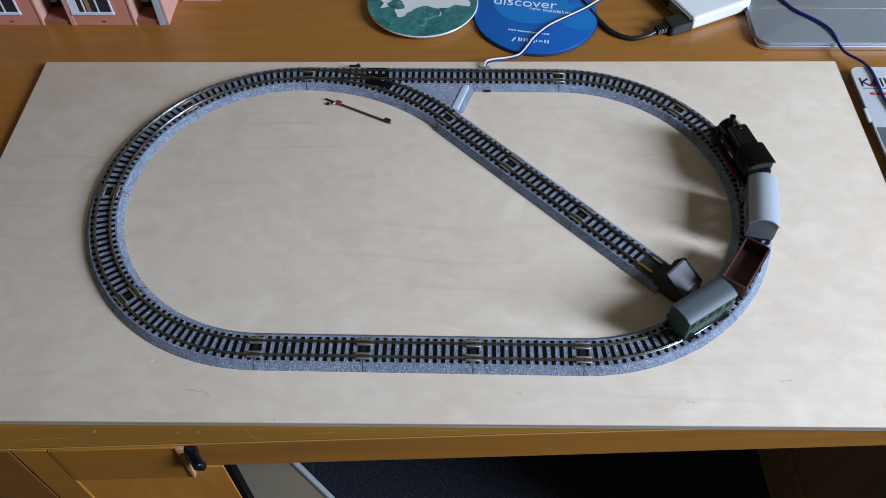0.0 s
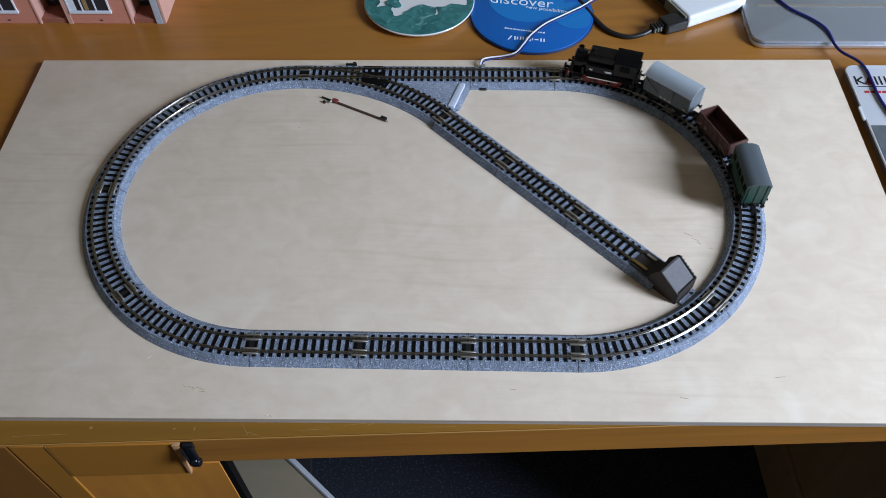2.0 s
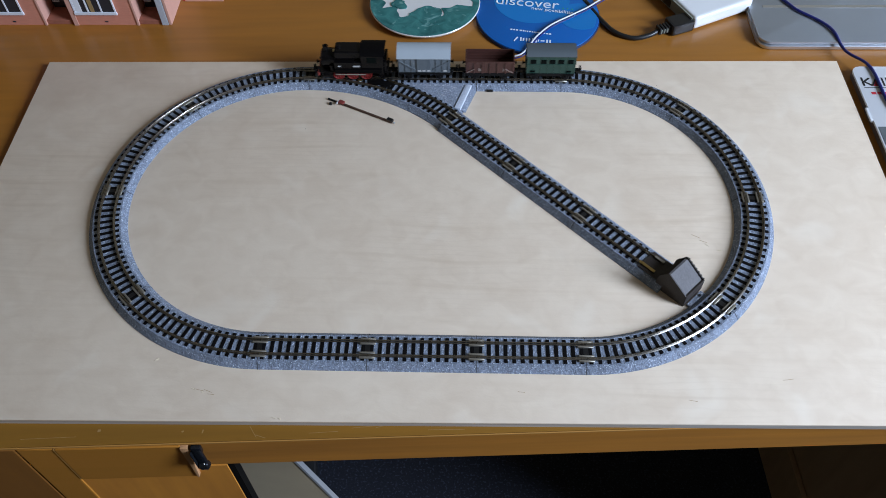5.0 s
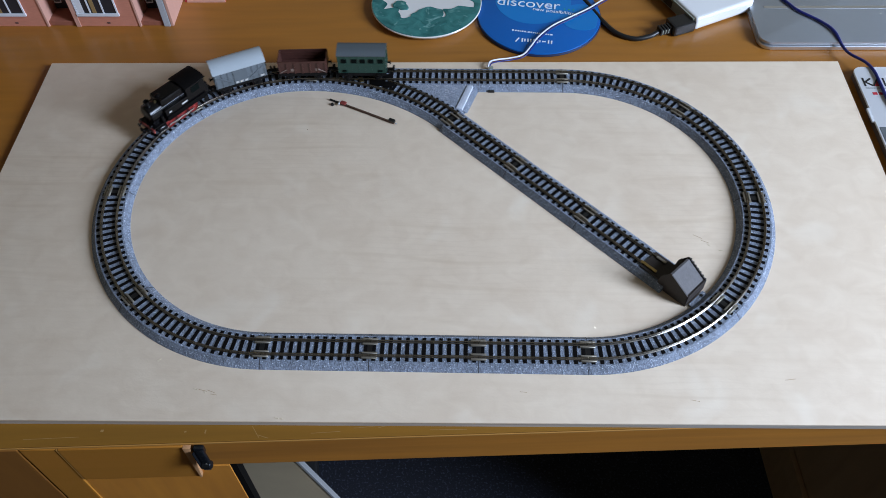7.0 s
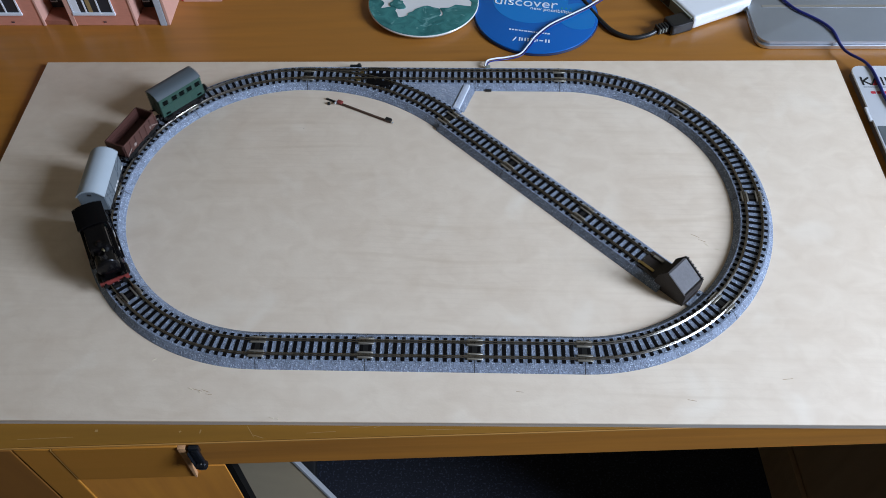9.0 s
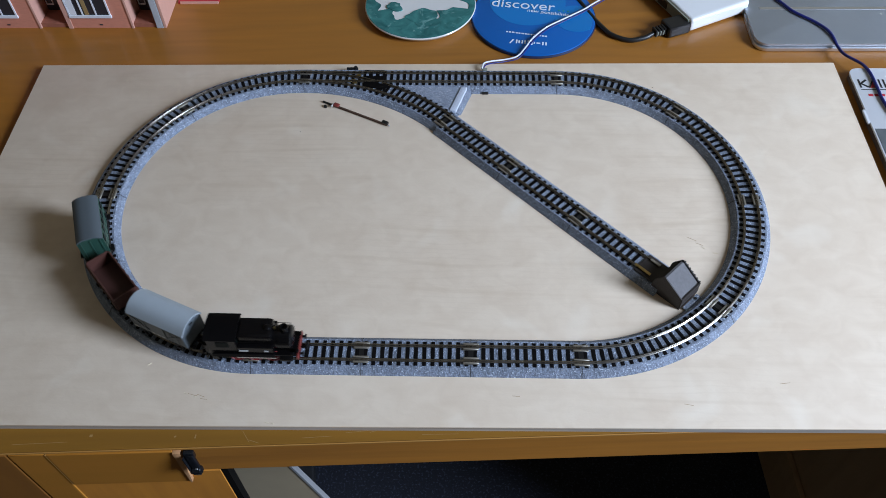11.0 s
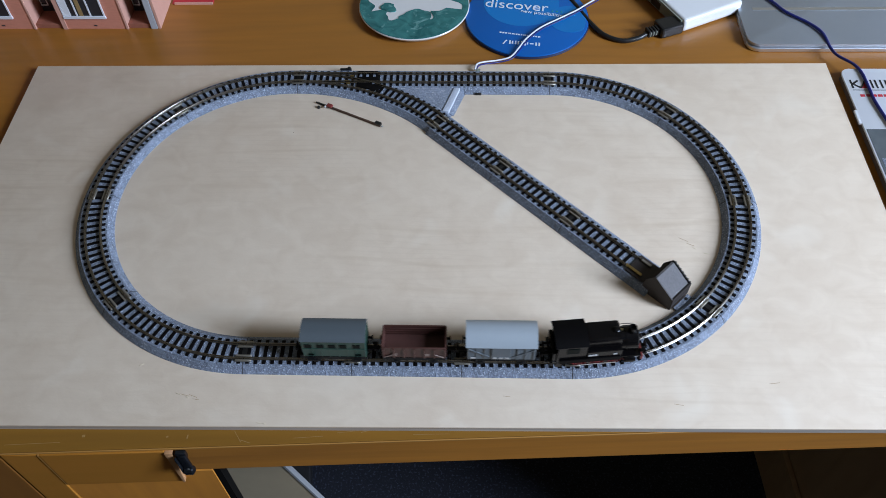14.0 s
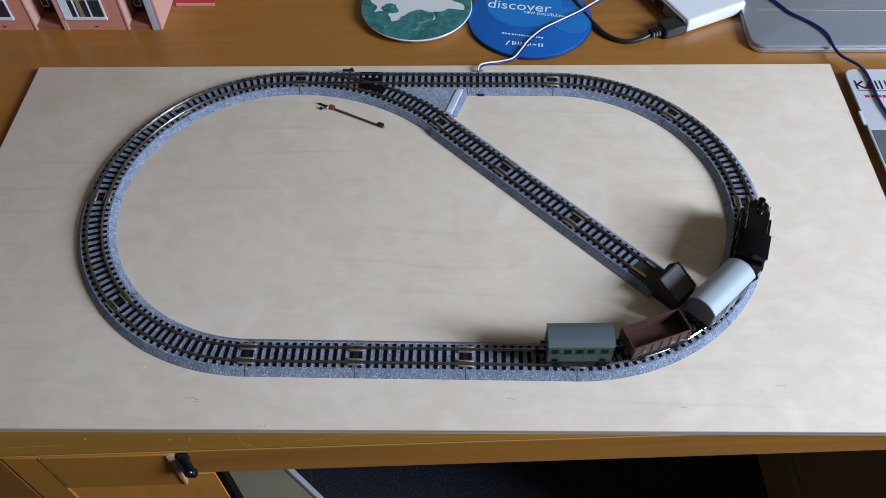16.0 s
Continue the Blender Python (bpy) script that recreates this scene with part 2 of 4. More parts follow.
PRINTWHITE = mat("white_print", (0.74, 0.78, 0.84), 0.45)
PRINTGREEN = mat("green_print_dot", (0.05, 0.35, 0.16), 0.45)
CABLEWHITE = mat("white_cable_sheath", (0.66, 0.67, 0.70), 0.4)
CABLEBLUE = mat("blue_cable_sheath", (0.010, 0.016, 0.16), 0.4)
CABLEBLACK = mat("black_rubber_cable", (0.012, 0.012, 0.012), 0.4)
WHITEPLASTIC = mat("glossy_white_plastic", (0.78, 0.78, 0.77), 0.28, vary=0.08, scale=40)
PORTGREY = mat("grey_green_port_end", (0.24, 0.26, 0.21), 0.5, vary=0.3, scale=300)
ALU = mat("brushed_aluminium", (0.50, 0.545, 0.60), 0.42, metal=0.75, vary=0.15, scale=60, rough_vary=0.05)
ALU_EDGE = mat("bright_aluminium_edge", (0.72, 0.73, 0.75), 0.3, metal=0.9)
BOXWHITE = mat("white_carton", (0.74, 0.75, 0.77), 0.5, vary=0.15, scale=60, dark=(0.66, 0.67, 0.70))
BOXSIDE = mat("brown_grey_carton_side", (0.16, 0.12, 0.095), 0.6, vary=0.4, scale=120)
BOXGREY = mat("grey_printed_photo", (0.13, 0.145, 0.15), 0.45, vary=0.6, scale=120, dark=(0.06, 0.07, 0.075))
PRINTBLACK = mat("black_print", (0.012, 0.012, 0.014), 0.5)
PRINTRED = mat("red_print", (0.50, 0.03, 0.045), 0.5)
SIGRED = mat("faded_red_paint", (0.22, 0.035, 0.028), 0.5, vary=0.5, scale=500)
RUST = mat("rusty_arm_metal", (0.12, 0.065, 0.045), 0.5, metal=0.4, vary=0.6, scale=600, dark=(0.05, 0.03, 0.025))
SCUFF = mat("tan_scuffed_veneer", (0.50, 0.34, 0.20), 0.7, vary=0.5, scale=400)
SHAVING = mat("pale_wood_shaving", (0.80, 0.68, 0.50), 0.7, vary=0.3, scale=300)


# ---- mesh helpers ----
def thing(name, label, category, group="", at=(0, 0, 0), rz=0.0):
    ob = new(name)
    ob.empty_display_size = 0.01
    ob.matrix_world = pose(*at, 0, 0, rz)
    return tagged(ob, label, category, group)


def mesh_of(name, bm, material, smooth=True):
    me = bpy.data.meshes.new(name)
    bmesh.ops.recalc_face_normals(bm, faces=bm.faces[:])
    bm.to_mesh(me)
    bm.free()
    if isinstance(material, (list, tuple)):
        for m in material:
            me.materials.append(m)
    else:
        me.materials.append(material)
    if smooth:
        me.set_sharp_from_angle(angle=radians(38))
        me.polygons.foreach_set("use_smooth", [not p.select for p in me.polygons])
    return me


def part(name, bm, material, parent=None, label="", at=None, smooth=True):
    """Links a bmesh (or shared mesh) as one mesh object under a thing or a part."""
    me = bm if isinstance(bm, bpy.types.Mesh) else mesh_of(name, bm, material, smooth)
    ob = new(name, me)
    if parent is not None:
        ob.parent = parent
    if at is not None:
        ob.matrix_basis = at
    if label:
        ob["label"] = label
    return ob


def structure(name, bm, material, label, category):
    return tagged(part(name, bm, material), label, category, kind="structure")


def box(x0, x1, y0, y1, z0, z1, bevel=0.0, bm=None, seg=2):
    new_bm = bmesh.new()
    r = bmesh.ops.create_cube(new_bm, size=1)
    for v in r["verts"]:
        v.co = Vector((x0 + (v.co.x + 0.5) * (x1 - x0), y0 + (v.co.y + 0.5) * (y1 - y0), z0 + (v.co.z + 0.5) * (z1 - z0)))
    if bevel > 0:
        bmesh.ops.bevel(new_bm, geom=new_bm.edges[:], offset=bevel, segments=seg, affect="EDGES", profile=0.6)
    # the six broad faces stay flat, the rounded edges between them are smooth
    for f in new_bm.faces:
        f.normal_update()
        f.select = max(abs(c) for c in f.normal) > 0.99999
    return joined(bm, new_bm)


def joined(bm, other, m=None):
    if m is not None:
        bmesh.ops.transform(other, matrix=m, verts=other.verts[:])
    if bm is None:
        return other
    me = bpy.data.meshes.new("tmp")
    other.to_mesh(me)
    other.free()
    bm.from_mesh(me)
    bpy.data.meshes.remove(me)
    return bm


def prism(points, z0, z1, bevel=0.0, bm=None, top=None):
    """Upright prism over a polygon; top: another polygon for the upper face."""
    b = bmesh.new()
    lo = [b.verts.new((x, y, z0)) for x, y in points]
    hi = [b.verts.new((x, y, z1)) for x, y in (top or points)]
    n = len(points)
    b.faces.new(lo[::-1])
    b.faces.new(hi)
    for i in range(n):
        b.faces.new((lo[i], lo[(i + 1) % n], hi[(i + 1) % n], hi[i]))
    if bevel > 0:
        bmesh.ops.bevel(b, geom=[e for e in b.edges], offset=bevel, segments=2, affect="EDGES", profile=0.6)
    return joined(bm, b)


def lathe(profile, n=24, bm=None, m=None):
    """Turns (radius, height) pairs round z."""
    b = bmesh.new()
    rings = []
    for r, z in profile:
        if r < 1e-7:
            rings.append([b.verts.new((0, 0, z))])
        else:
            rings.append([b.verts.new((r * math.cos(2 * math.pi * i / n), r * math.sin(2 * math.pi * i / n), z)) for i in range(n)])
    for a, c in zip(rings, rings[1:]):
        for i in range(n):
            j = (i + 1) % n
            f = [a[i % len(a)], a[j % len(a)], c[j % len(c)], c[i % len(c)]]
            f = list(dict.fromkeys(f))
            if len(f) > 2:
                b.faces.new(f)
    return joined(bm, b, m)


def sweep(profile, path, bm=None, closed=True, caps=True):
    """Sweeps a cross-section (offset to the left of the way, height) along a level path of (x, y, heading)."""
    b = bmesh.new()
    rings = []
    for x, y, a in path:
        lx, ly = -math.sin(a), math.cos(a)
        rings.append([b.verts.new((x + lx * o, y + ly * o, z)) for o, z in profile])
    n = len(profile)
    for p, q in zip(rings, rings[1:]):
        for i in range(n if closed else n - 1):
            j = (i + 1) % n
            b.faces.new((p[i], p[j], q[j], q[i]))
    if caps and closed:
        b.faces.new(rings[0][::-1])
        b.faces.new(rings[-1])
    return joined(bm, b)


def spline(points, steps=8):
    """A smooth run of points through the given ones (Catmull-Rom)."""
    pts = [Vector(p) for p in points]
    pts = [pts[0] * 2 - pts[1]] + pts + [pts[-1] * 2 - pts[-2]]
    out = []
    for i in range(1, len(pts) - 2):
        a, b, c, d = pts[i - 1:i + 3]
        for k in range(steps):
            t = k / steps
            out.append(0.5 * (2 * b + (c - a) * t + (2 * a - 5 * b + 4 * c - d) * t * t + (3 * b - a - 3 * c + d) * t ** 3))
    out.append(pts[-2])
    return out


def tube(points, r, n=10, bm=None):
    b = bmesh.new()
    rings = []
    for i, p in enumerate(points):
        d = (points[min(i + 1, len(points) - 1)] - points[max(i - 1, 0)]).normalized()
        side = d.cross(Vector((0, 0, 1)))
        side = side.normalized() if side.length > 1e-6 else Vector((1, 0, 0))
        up = side.cross(d)
        rings.append([b.verts.new(p + r * (math.cos(2 * math.pi * k / n) * side + math.sin(2 * math.pi * k / n) * up)) for k in range(n)])
    for p, q in zip(rings, rings[1:]):
        for i in range(n):
            b.faces.new((p[i], p[(i + 1) % n], q[(i + 1) % n], q[i]))
    b.faces.new(rings[0][::-1])
    b.faces.new(rings[-1])
    return joined(bm, b)


def words(name, text, size, m, material, parent, label="", width=0.0):
    """Flat lettering as a mesh, drawn out to a width where one is given."""
    cu = bpy.data.curves.new("words", "FONT")
    cu.body, cu.size, cu.extrude = text, size, 0.00008
    tmp = new("words", cu)
    bpy.context.view_layer.update()
    me = bpy.data.meshes.new_from_object(tmp.evaluated_get(bpy.context.evaluated_depsgraph_get()))
    bpy.data.objects.remove(tmp)
    if width > 0:
        reach = max(v.co.x for v in me.vertices) - min(v.co.x for v in me.vertices)
        me.transform(Matrix.Diagonal((width / reach, width / reach, 1, 1)))
    me.materials.clear()
    me.materials.append(material)
    ob = part(name, me, material, parent, label, m)
    return ob


# ---- room ----
DESK_Z, FLOOR_Z, CEIL_Z = -0.005, -0.75, 1.75
RX0, RX1, RY0, RY1 = -1.7, WIN_X, -1.9, 0.95
structure("floor", box(RX0, RX1, RY0, RY1, FLOOR_Z - 0.05, FLOOR_Z), CARPET, "dark navy flecked carpet under the desk", "floor")
# ceiling and walls are unseen, added to close the room and bounce warm fill
structure("ceiling", box(RX0 - 0.1, RX1 + 0.1, RY0 - 0.1, RY1 + 0.1, CEIL_Z, CEIL_Z + 0.08), CEILPAINT, "unseen ceiling, coloured for warm bounce light", "ceiling")
structure("wall_west", box(RX0 - 0.1, RX0, RY0 - 0.1, RY1 + 0.1, FLOOR_Z - 0.05, CEIL_Z), WALLPAINT, "unseen wall, coloured for warm bounce light", "wall")
structure("wall_north", box(RX0, RX1, RY1, RY1 + 0.1, FLOOR_Z - 0.05, CEIL_Z), WALLPAINT, "unseen wall, coloured for warm bounce light", "wall")
structure("wall_south", box(RX0, RX1, RY0 - 0.1, RY0, FLOOR_Z - 0.05, CEIL_Z), WALLPAINT, "unseen wall, coloured for warm bounce light", "wall")
wy0, wy1, wz0, wz1 = WIN_Y - WIN_W / 2 - 0.04, WIN_Y + WIN_W / 2 + 0.04, WIN_Z - WIN_H / 2 - 0.04, WIN_Z + WIN_H / 2 + 0.04
east = box(RX1, RX1 + 0.1, RY0 - 0.1, wy0, FLOOR_Z - 0.05, CEIL_Z)
east = box(RX1, RX1 + 0.1, wy1, RY1 + 0.1, FLOOR_Z - 0.05, CEIL_Z, bm=east)
east = box(RX1, RX1 + 0.1, wy0, wy1, FLOOR_Z - 0.05, wz0, bm=east)
east = box(RX1, RX1 + 0.1, wy0, wy1, wz1, CEIL_Z, bm=east)
structure("wall_east", east, WALLPAINT, "unseen wall with a tall window opening", "wall")
win = tagged(new("window_1"), "tall white framed window beside the desk", "window", kind="structure")
wf = box(RX1 + 0.02, RX1 + 0.07, wy0, wy0 + 0.04, wz0, wz1, 0.004)
wf = box(RX1 + 0.02, RX1 + 0.07, wy1 - 0.04, wy1, wz0, wz1, 0.004, wf)
wf = box(RX1 + 0.02, RX1 + 0.07, wy0 + 0.04, wy1 - 0.04, wz0, wz0 + 0.04, 0.004, wf)
wf = box(RX1 + 0.02, RX1 + 0.07, wy0 + 0.04, wy1 - 0.04, wz1 - 0.04, wz1, 0.004, wf)
part("window_frame", wf, FRAMEWHITE, win)


# ---- desk ----
DESK_RZ = 3.0
desk = thing("desk", "honey-coloured wooden desk with a worn front edge", "desk", at=(0, -0.1652, DESK_Z), rz=DESK_RZ)
part("tabletop", box(-0.95, 0.90, 0.0006, 0.74, -0.0123, 0.0, 0.0010), DESK, desk)
# front strip of the top in a darker wood colour
part("front_strip", box(-0.95, 0.90, 0.0002, 0.030, -0.0012, 0.00012, 0.0003), DESK_LIP, desk, "darker worn front strip")
# paler strip paints the edge highlight together with the wear
part("lipping", box(-0.95, 0.90, -0.0006, 0.0001, -0.0012, -0.0001, 0.0003), EDGEWOOD, desk, "worn front edge, its highlight painted in paler wood")
part("front_edge", box(-0.95, 0.90, -0.0003, 0.0006, -0.0121, -0.0013, 0.0002), DESK_APRON, desk, "worn honey wood front edge")
# nicks and scratches along the worn front edge
for nx, ny, nl, nw, na in ((-0.1750, 0.0085, 0.0016, 0.0014, 0), (-0.0905, 0.0052, 0.0080, 0.0003, -58), (-0.0860, 0.0022, 0.0060, 0.0003, -20), (-0.1290, 0.0065, 0.0012, 0.0008, 30), (-0.1180, 0.0062, 0.0022, 0.0006, 80),
                           (-0.0300, 0.0060, 0.0130, 0.0002, 4), (-0.0190, 0.0064, 0.0090, 0.0003, 14), (-0.0520, 0.0036, 0.0160, 0.0002, 2), (0.0150, 0.0030, 0.0200, 0.0002, -1), (-0.2020, 0.0050, 0.0300, 0.0002, 1)):
    part("scratch", box(-nl / 2, nl / 2, -nw / 2, nw / 2, -0.0002, 0.00020), NICK, desk, "pale scratch", pose(nx, ny, 0, 0, 0, na))
for nx, nz, nl in ((-0.0220, -0.0150, 0.0012), (0.0200, -0.0142, 0.0016), (0.0300, -0.0138, 0.0090), (0.0900, -0.0120, 0.0200), (-0.0700, -0.0132, 0.0300)):
    part("scratch", box(-nl / 2, nl / 2, -0.0001, 0.0002, -0.0002, 0.0002), NICK, desk, "pale scratch", pose(nx, 0.0014, nz))
part("apron", box(-0.1283, 0.475, 0.0004, 0.02, -0.0318, -0.0126, 0.0009), DESK_APRON, desk, "worn honey wood rail under the top")
drawer = part("drawer_front", box(-0.1977, -0.1300, -0.0016, 0.0026, -0.0430, -0.0016, 0.0006), DESK_END, desk, "brown wooden drawer front")
# pale wedge for the drawer's right end: its lit look is painted in
part("end_lipping", joined(None, prism([(-0.1299, 0.0022), (-0.1256, 0.0022), (-0.1286, 0.0415), (-0.1299, 0.0428)], -0.0026, 0.0014, 0.0002), pose(0, 0, 0, -90, 0, 0)), END_LIT, drawer, "pale wood end edge, lit side put into its colour")
part("left_lipping", box(-0.1987, -0.1978, -0.0014, 0.0020, -0.0430, -0.0018, 0.0002), EDGEWOOD, drawer, "paler left edging")
part("side_post", box(-0.2186, -0.1990, -0.0010, 0.02, -0.745, -0.0016, 0.0008), DESK_END, desk)
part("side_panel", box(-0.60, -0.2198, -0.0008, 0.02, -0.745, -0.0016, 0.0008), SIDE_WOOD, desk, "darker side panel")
# door wood is brighter orange than the drawer: direct light painted into its colour
part("cupboard_door", box(-0.1988, -0.1112, 0.0, 0.0010, -0.745, -0.0322, 0.0002), DOORWOOD, desk, "cupboard door, direct light put into its brighter orange")
# added near-black plate: paints the shaded gap right of the door
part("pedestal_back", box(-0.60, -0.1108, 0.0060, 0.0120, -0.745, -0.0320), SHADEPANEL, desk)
part("right_pedestal", box(0.490, 0.88, 0.012, 0.66, -0.745, -0.0090, 0.002), DARKWOOD, desk, "shaded wooden pedestal side")
part("base_rail", box(0.4850, 0.4895, 0.012, 0.66, -0.745, -0.672, 0.001), DARKWOOD, desk)
part("moulding", box(0.4815, 0.4895, 0.012, 0.66, -0.6715, -0.640, 0.002), DARKWOOD, desk)
lock = box(-0.1242, -0.1184, -0.0032, -0.0004, -0.0080, -0.0016, 0.0008)
hook = box(-0.0024, 0.0026, -0.0026, 0.0, -0.0150, 0.0, 0.0012)
hook = lathe([(0.0, -0.0026), (0.0020, -0.0026), (0.0024, -0.0021), (0.0024, 0.0023), (0.0020, 0.0028), (0.0, 0.0028)], 18, hook, pose(0.0002, -0.0020, -0.0140, 0, 90, 0))
hook = box(-0.0033, -0.0026, -0.0038, 0.0004, -0.0155, -0.0010, 0.0004, hook)
lock = joined(lock, hook, pose(-0.1214, -0.0012, -0.0036, -10, -9, -4))
lk = part("lock", lock, LOCK, desk, "black metal drawer lock")
part("lock_tip", box(-0.0024, 0.0022, -0.0036, -0.0006, -0.0168, -0.0160, 0.0003), CHROME, lk, at=pose(-0.1214, -0.0012, -0.0036, -10, -9, -4))
part("lock_rivet", lathe([(0.0, 0.0), (0.0009, 0.0), (0.0007, 0.0005), (0.0, 0.0006)], 12), CHROME, lk, at=pose(-0.1192, -0.0062, -0.0150, 80, 0, 0))

# leaning board in the kneehole
leaf = thing("spare_board", "beige laminate board with grey edging leaning under the desk", "board", at=(-0.1185, -0.118, FLOOR_Z), rz=DESK_RZ)
leaf.matrix_world = pose(0.0470, -0.118, FLOOR_Z + 0.0135, 0, -13.5, DESK_RZ)
part("panel", box(-0.056, 0.0, 0.0, 0.004, 0.0, 0.722, 0.001), BEIGE, leaf)
part("edging", box(0.0002, 0.0024, -0.0006, 0.004, 0.0, 0.722, 0.0004), PANEL_EDGE, leaf)

# invented low box that fills an unidentified dark area of the kneehole
case = thing("floor_case", "low dark box added for an unidentified dark area under the desk", "case", at=(-0.1775, 0.0250, FLOOR_Z), rz=8.0)
part("body", box(-0.16, 0.0, 0.0, 0.30, 0.0, 0.022, 0.003), AREA_GREY, case)
part("lid_seam", box(-0.1604, 0.0004, -0.0004, 0.3004, 0.012, 0.0130), BLACKP, case)

# ---- plywood board ----
OUTLINE = [(-0.2955, -0.1636), (0.3055, -0.1560), (0.3036, 0.1422), (-0.2979, 0.1344)]
ply = thing("plywood_board", "pale birch plywood baseboard lying on the desk", "board")
part("face_veneer", prism(OUTLINE, -0.0012, 0.0, 0.0003), PLY, ply)
part("core", prism([(x * 0.9994, y * 0.9988) for x, y in OUTLINE], DESK_Z, -0.0012), PLY_EDGE, ply, "darker layered plywood edge")


# ---- track ----
R, S, RAIL_Z, BED_Z = 0.117, 0.093, 0.0063, 0.0042
BASE, SHOULDER, PITCH = 0.0122, 0.0088, 0.00477
BED = [(-BASE, 0.0), (-BASE, 0.0004), (-SHOULDER, BED_Z), (SHOULDER, BED_Z), (BASE, 0.0004), (BASE, 0.0)]


def rail_section(o, z=RAIL_Z):
    return [(o - 0.0008, BED_Z + 0.0002), (o - 0.0008, BED_Z + 0.0006), (o - 0.0003, BED_Z + 0.0009), (o - 0.0005, z - 0.0007), (o - 0.00048, z - 0.0004), (o - 0.0004, z - 0.0002), (o - 0.0002, z - 0.00004), (o, z),
            (o + 0.0002, z - 0.00004), (o + 0.0004, z - 0.0002), (o + 0.00048, z - 0.0004), (o + 0.0005, z - 0.0007), (o + 0.0003, BED_Z + 0.0009), (o + 0.0008, BED_Z + 0.0006), (o + 0.0008, BED_Z + 0.0002)]


def run(length, radius=0.0, gap=0.0, n=None):
    """Points (x, y, heading) along a piece that starts at the origin towards +x; radius > 0 bends to the left, < 0 to the right."""
    n = n or (2 if radius == 0 else 18)
    out = []
    for i in range(n):
        s = gap + (length - 2 * gap) * i / (n - 1)
        if radius == 0:
            out.append((s, 0.0, 0.0))
        else:
            a = s / radius
            out.append((radius * math.sin(a), radius * (1 - math.cos(a)), a))
    return out


def along(length, radius, s):
    if radius == 0:
        return pose(s, 0, 0)
    a = s / radius
    return pose(radius * math.sin(a), radius * (1 - math.cos(a)), 0, 0, 0, math.degrees(a))


SLEEPER_MESH = mesh_of("sleeper", box(-0.00105, 0.00105, -0.0078, 0.0078, BED_Z - 0.0006, BED_Z + 0.00035, 0.00015, seg=1), SLEEPER)
JOINER_MESH = mesh_of("joiner", box(-0.0044, 0.0044, -0.0006, 0.0006, BED_Z, BED_Z + 0.00125, 0.0002, seg=1), JOINER)
PLATE_MESH = mesh_of("joint_plate", box(-0.0018, 0.0018, -0.0027, 0.0027, BED_Z - 0.0004, BED_Z + 0.0003, 0.0001, seg=1), BLACKP)
SEAM_MESH = mesh_of("seam", sweep([(-BASE - 0.00005, 0.0), (-BASE - 0.00005, 0.0005), (-SHOULDER - 0.0001, BED_Z + 0.0001), (SHOULDER + 0.0001, BED_Z + 0.0001), (BASE + 0.00005, 0.0005), (BASE + 0.00005, 0.0)],
                                  [(-0.00018, 0, 0), (0.00018, 0, 0)]), JOINT_SHADE, False)


def dress(piece, length, radius, sleepers=True, seam=True, joiners=True, count=None):
    """Sleepers, joiners and the joint of one piece."""
    n = count or round(length / PITCH)
    if sleepers:
        for i in range(n):
            s = (i + 0.5) * length / n
            part("sleeper", SLEEPER_MESH, None, piece, at=along(length, radius, s))
    if joiners:
        part("joint_plate", PLATE_MESH, None, piece, at=along(length, radius, 0))
        for o in (-0.0061, -0.0030, 0.0030, 0.0061):
            part("joiner", JOINER_MESH, None, piece, at=along(length, radius, 0) @ pose(0, o, 0))
    if seam:
        part("seam", SEAM_MESH, None, piece, at=along(length, radius, 0))


def track_piece(name, label, length, radius, at, rz, group):
    p = thing(name, label, "model track", group, at, rz)
    part("roadbed", sweep(BED, run(length, radius, 0.00015)), BALLAST, p)
    for o in (-0.0047, 0.0047):
        part("rail", sweep(rail_section(o), run(length, radius, 0.0001)), RAIL, p, "dull nickel rail")
    dress(p, length, radius)
    return p


ARC = R * math.pi / 4
curve = track_piece("curved_track", "tight curved model track on grey ballast base", ARC, R, (S, -R, 0), 0, "curved track of the oval")
for k in range(1, 8):
    a = k * 45
    cx = S if k < 4 else -S
    copy_thing(curve, pose(cx + R * math.sin(radians(a)), -R * math.cos(radians(a)), 0, 0, 0, a))
straight = track_piece("straight_track", "short straight model track on grey ballast base", S * 2 / 3, 0, (-S, -R, 0), 0, "straight track of the oval")
copy_thing(straight, pose(-S / 3, -R, 0))
copy_thing(straight, pose(S / 3, -R, 0))
feeder = copy_thing(straight, pose(S, R, 0, 0, 0, 180))
feeder.name = "feeder_track"
tagged(feeder, "straight feeder track with the white power lead plugged in")
part("lead_socket", box(0.0500, 0.0545, 0.0118, 0.0130, 0.0, 0.0018, 0.0003), BLACKP, feeder, "black lead socket")

# turnout: 124 mm through road, and a 150 mm radius branch of 45 degrees
TX0, TR = -S, 0.150
E_X, E_Y = TX0 + TR * math.sin(math.pi / 4), R - TR * (1 - math.cos(math.pi / 4))
turnout = thing("turnout", "branching model turnout with black frog and brass contacts", "model turnout", at=(TX0, R, 0))
bed = sweep(BED, run(0.124, 0, 0.00015))
bed = sweep([(o, z - (0.00012 if z > 0.001 else 0)) for o, z in BED], run(TR * math.pi / 4, -TR, 0.00015, 22), bed)
part("roadbed", bed, BALLAST, turnout)
fill = [(0.060, -0.008), (0.124 - 0.0010, -0.008), (0.124, -BASE), (0.1160, -0.0350), (0.098, -0.030)]
fill_top = [(0.060, -0.008), (0.1175, -0.008), (0.1172, -0.0105), (0.1092, -0.0340), (0.098, -0.030)]
part("filler", prism(fill, 0.0, BED_Z - 0.0003, top=fill_top), BALLAST_DARK, turnout, "grey textured ballast infill")
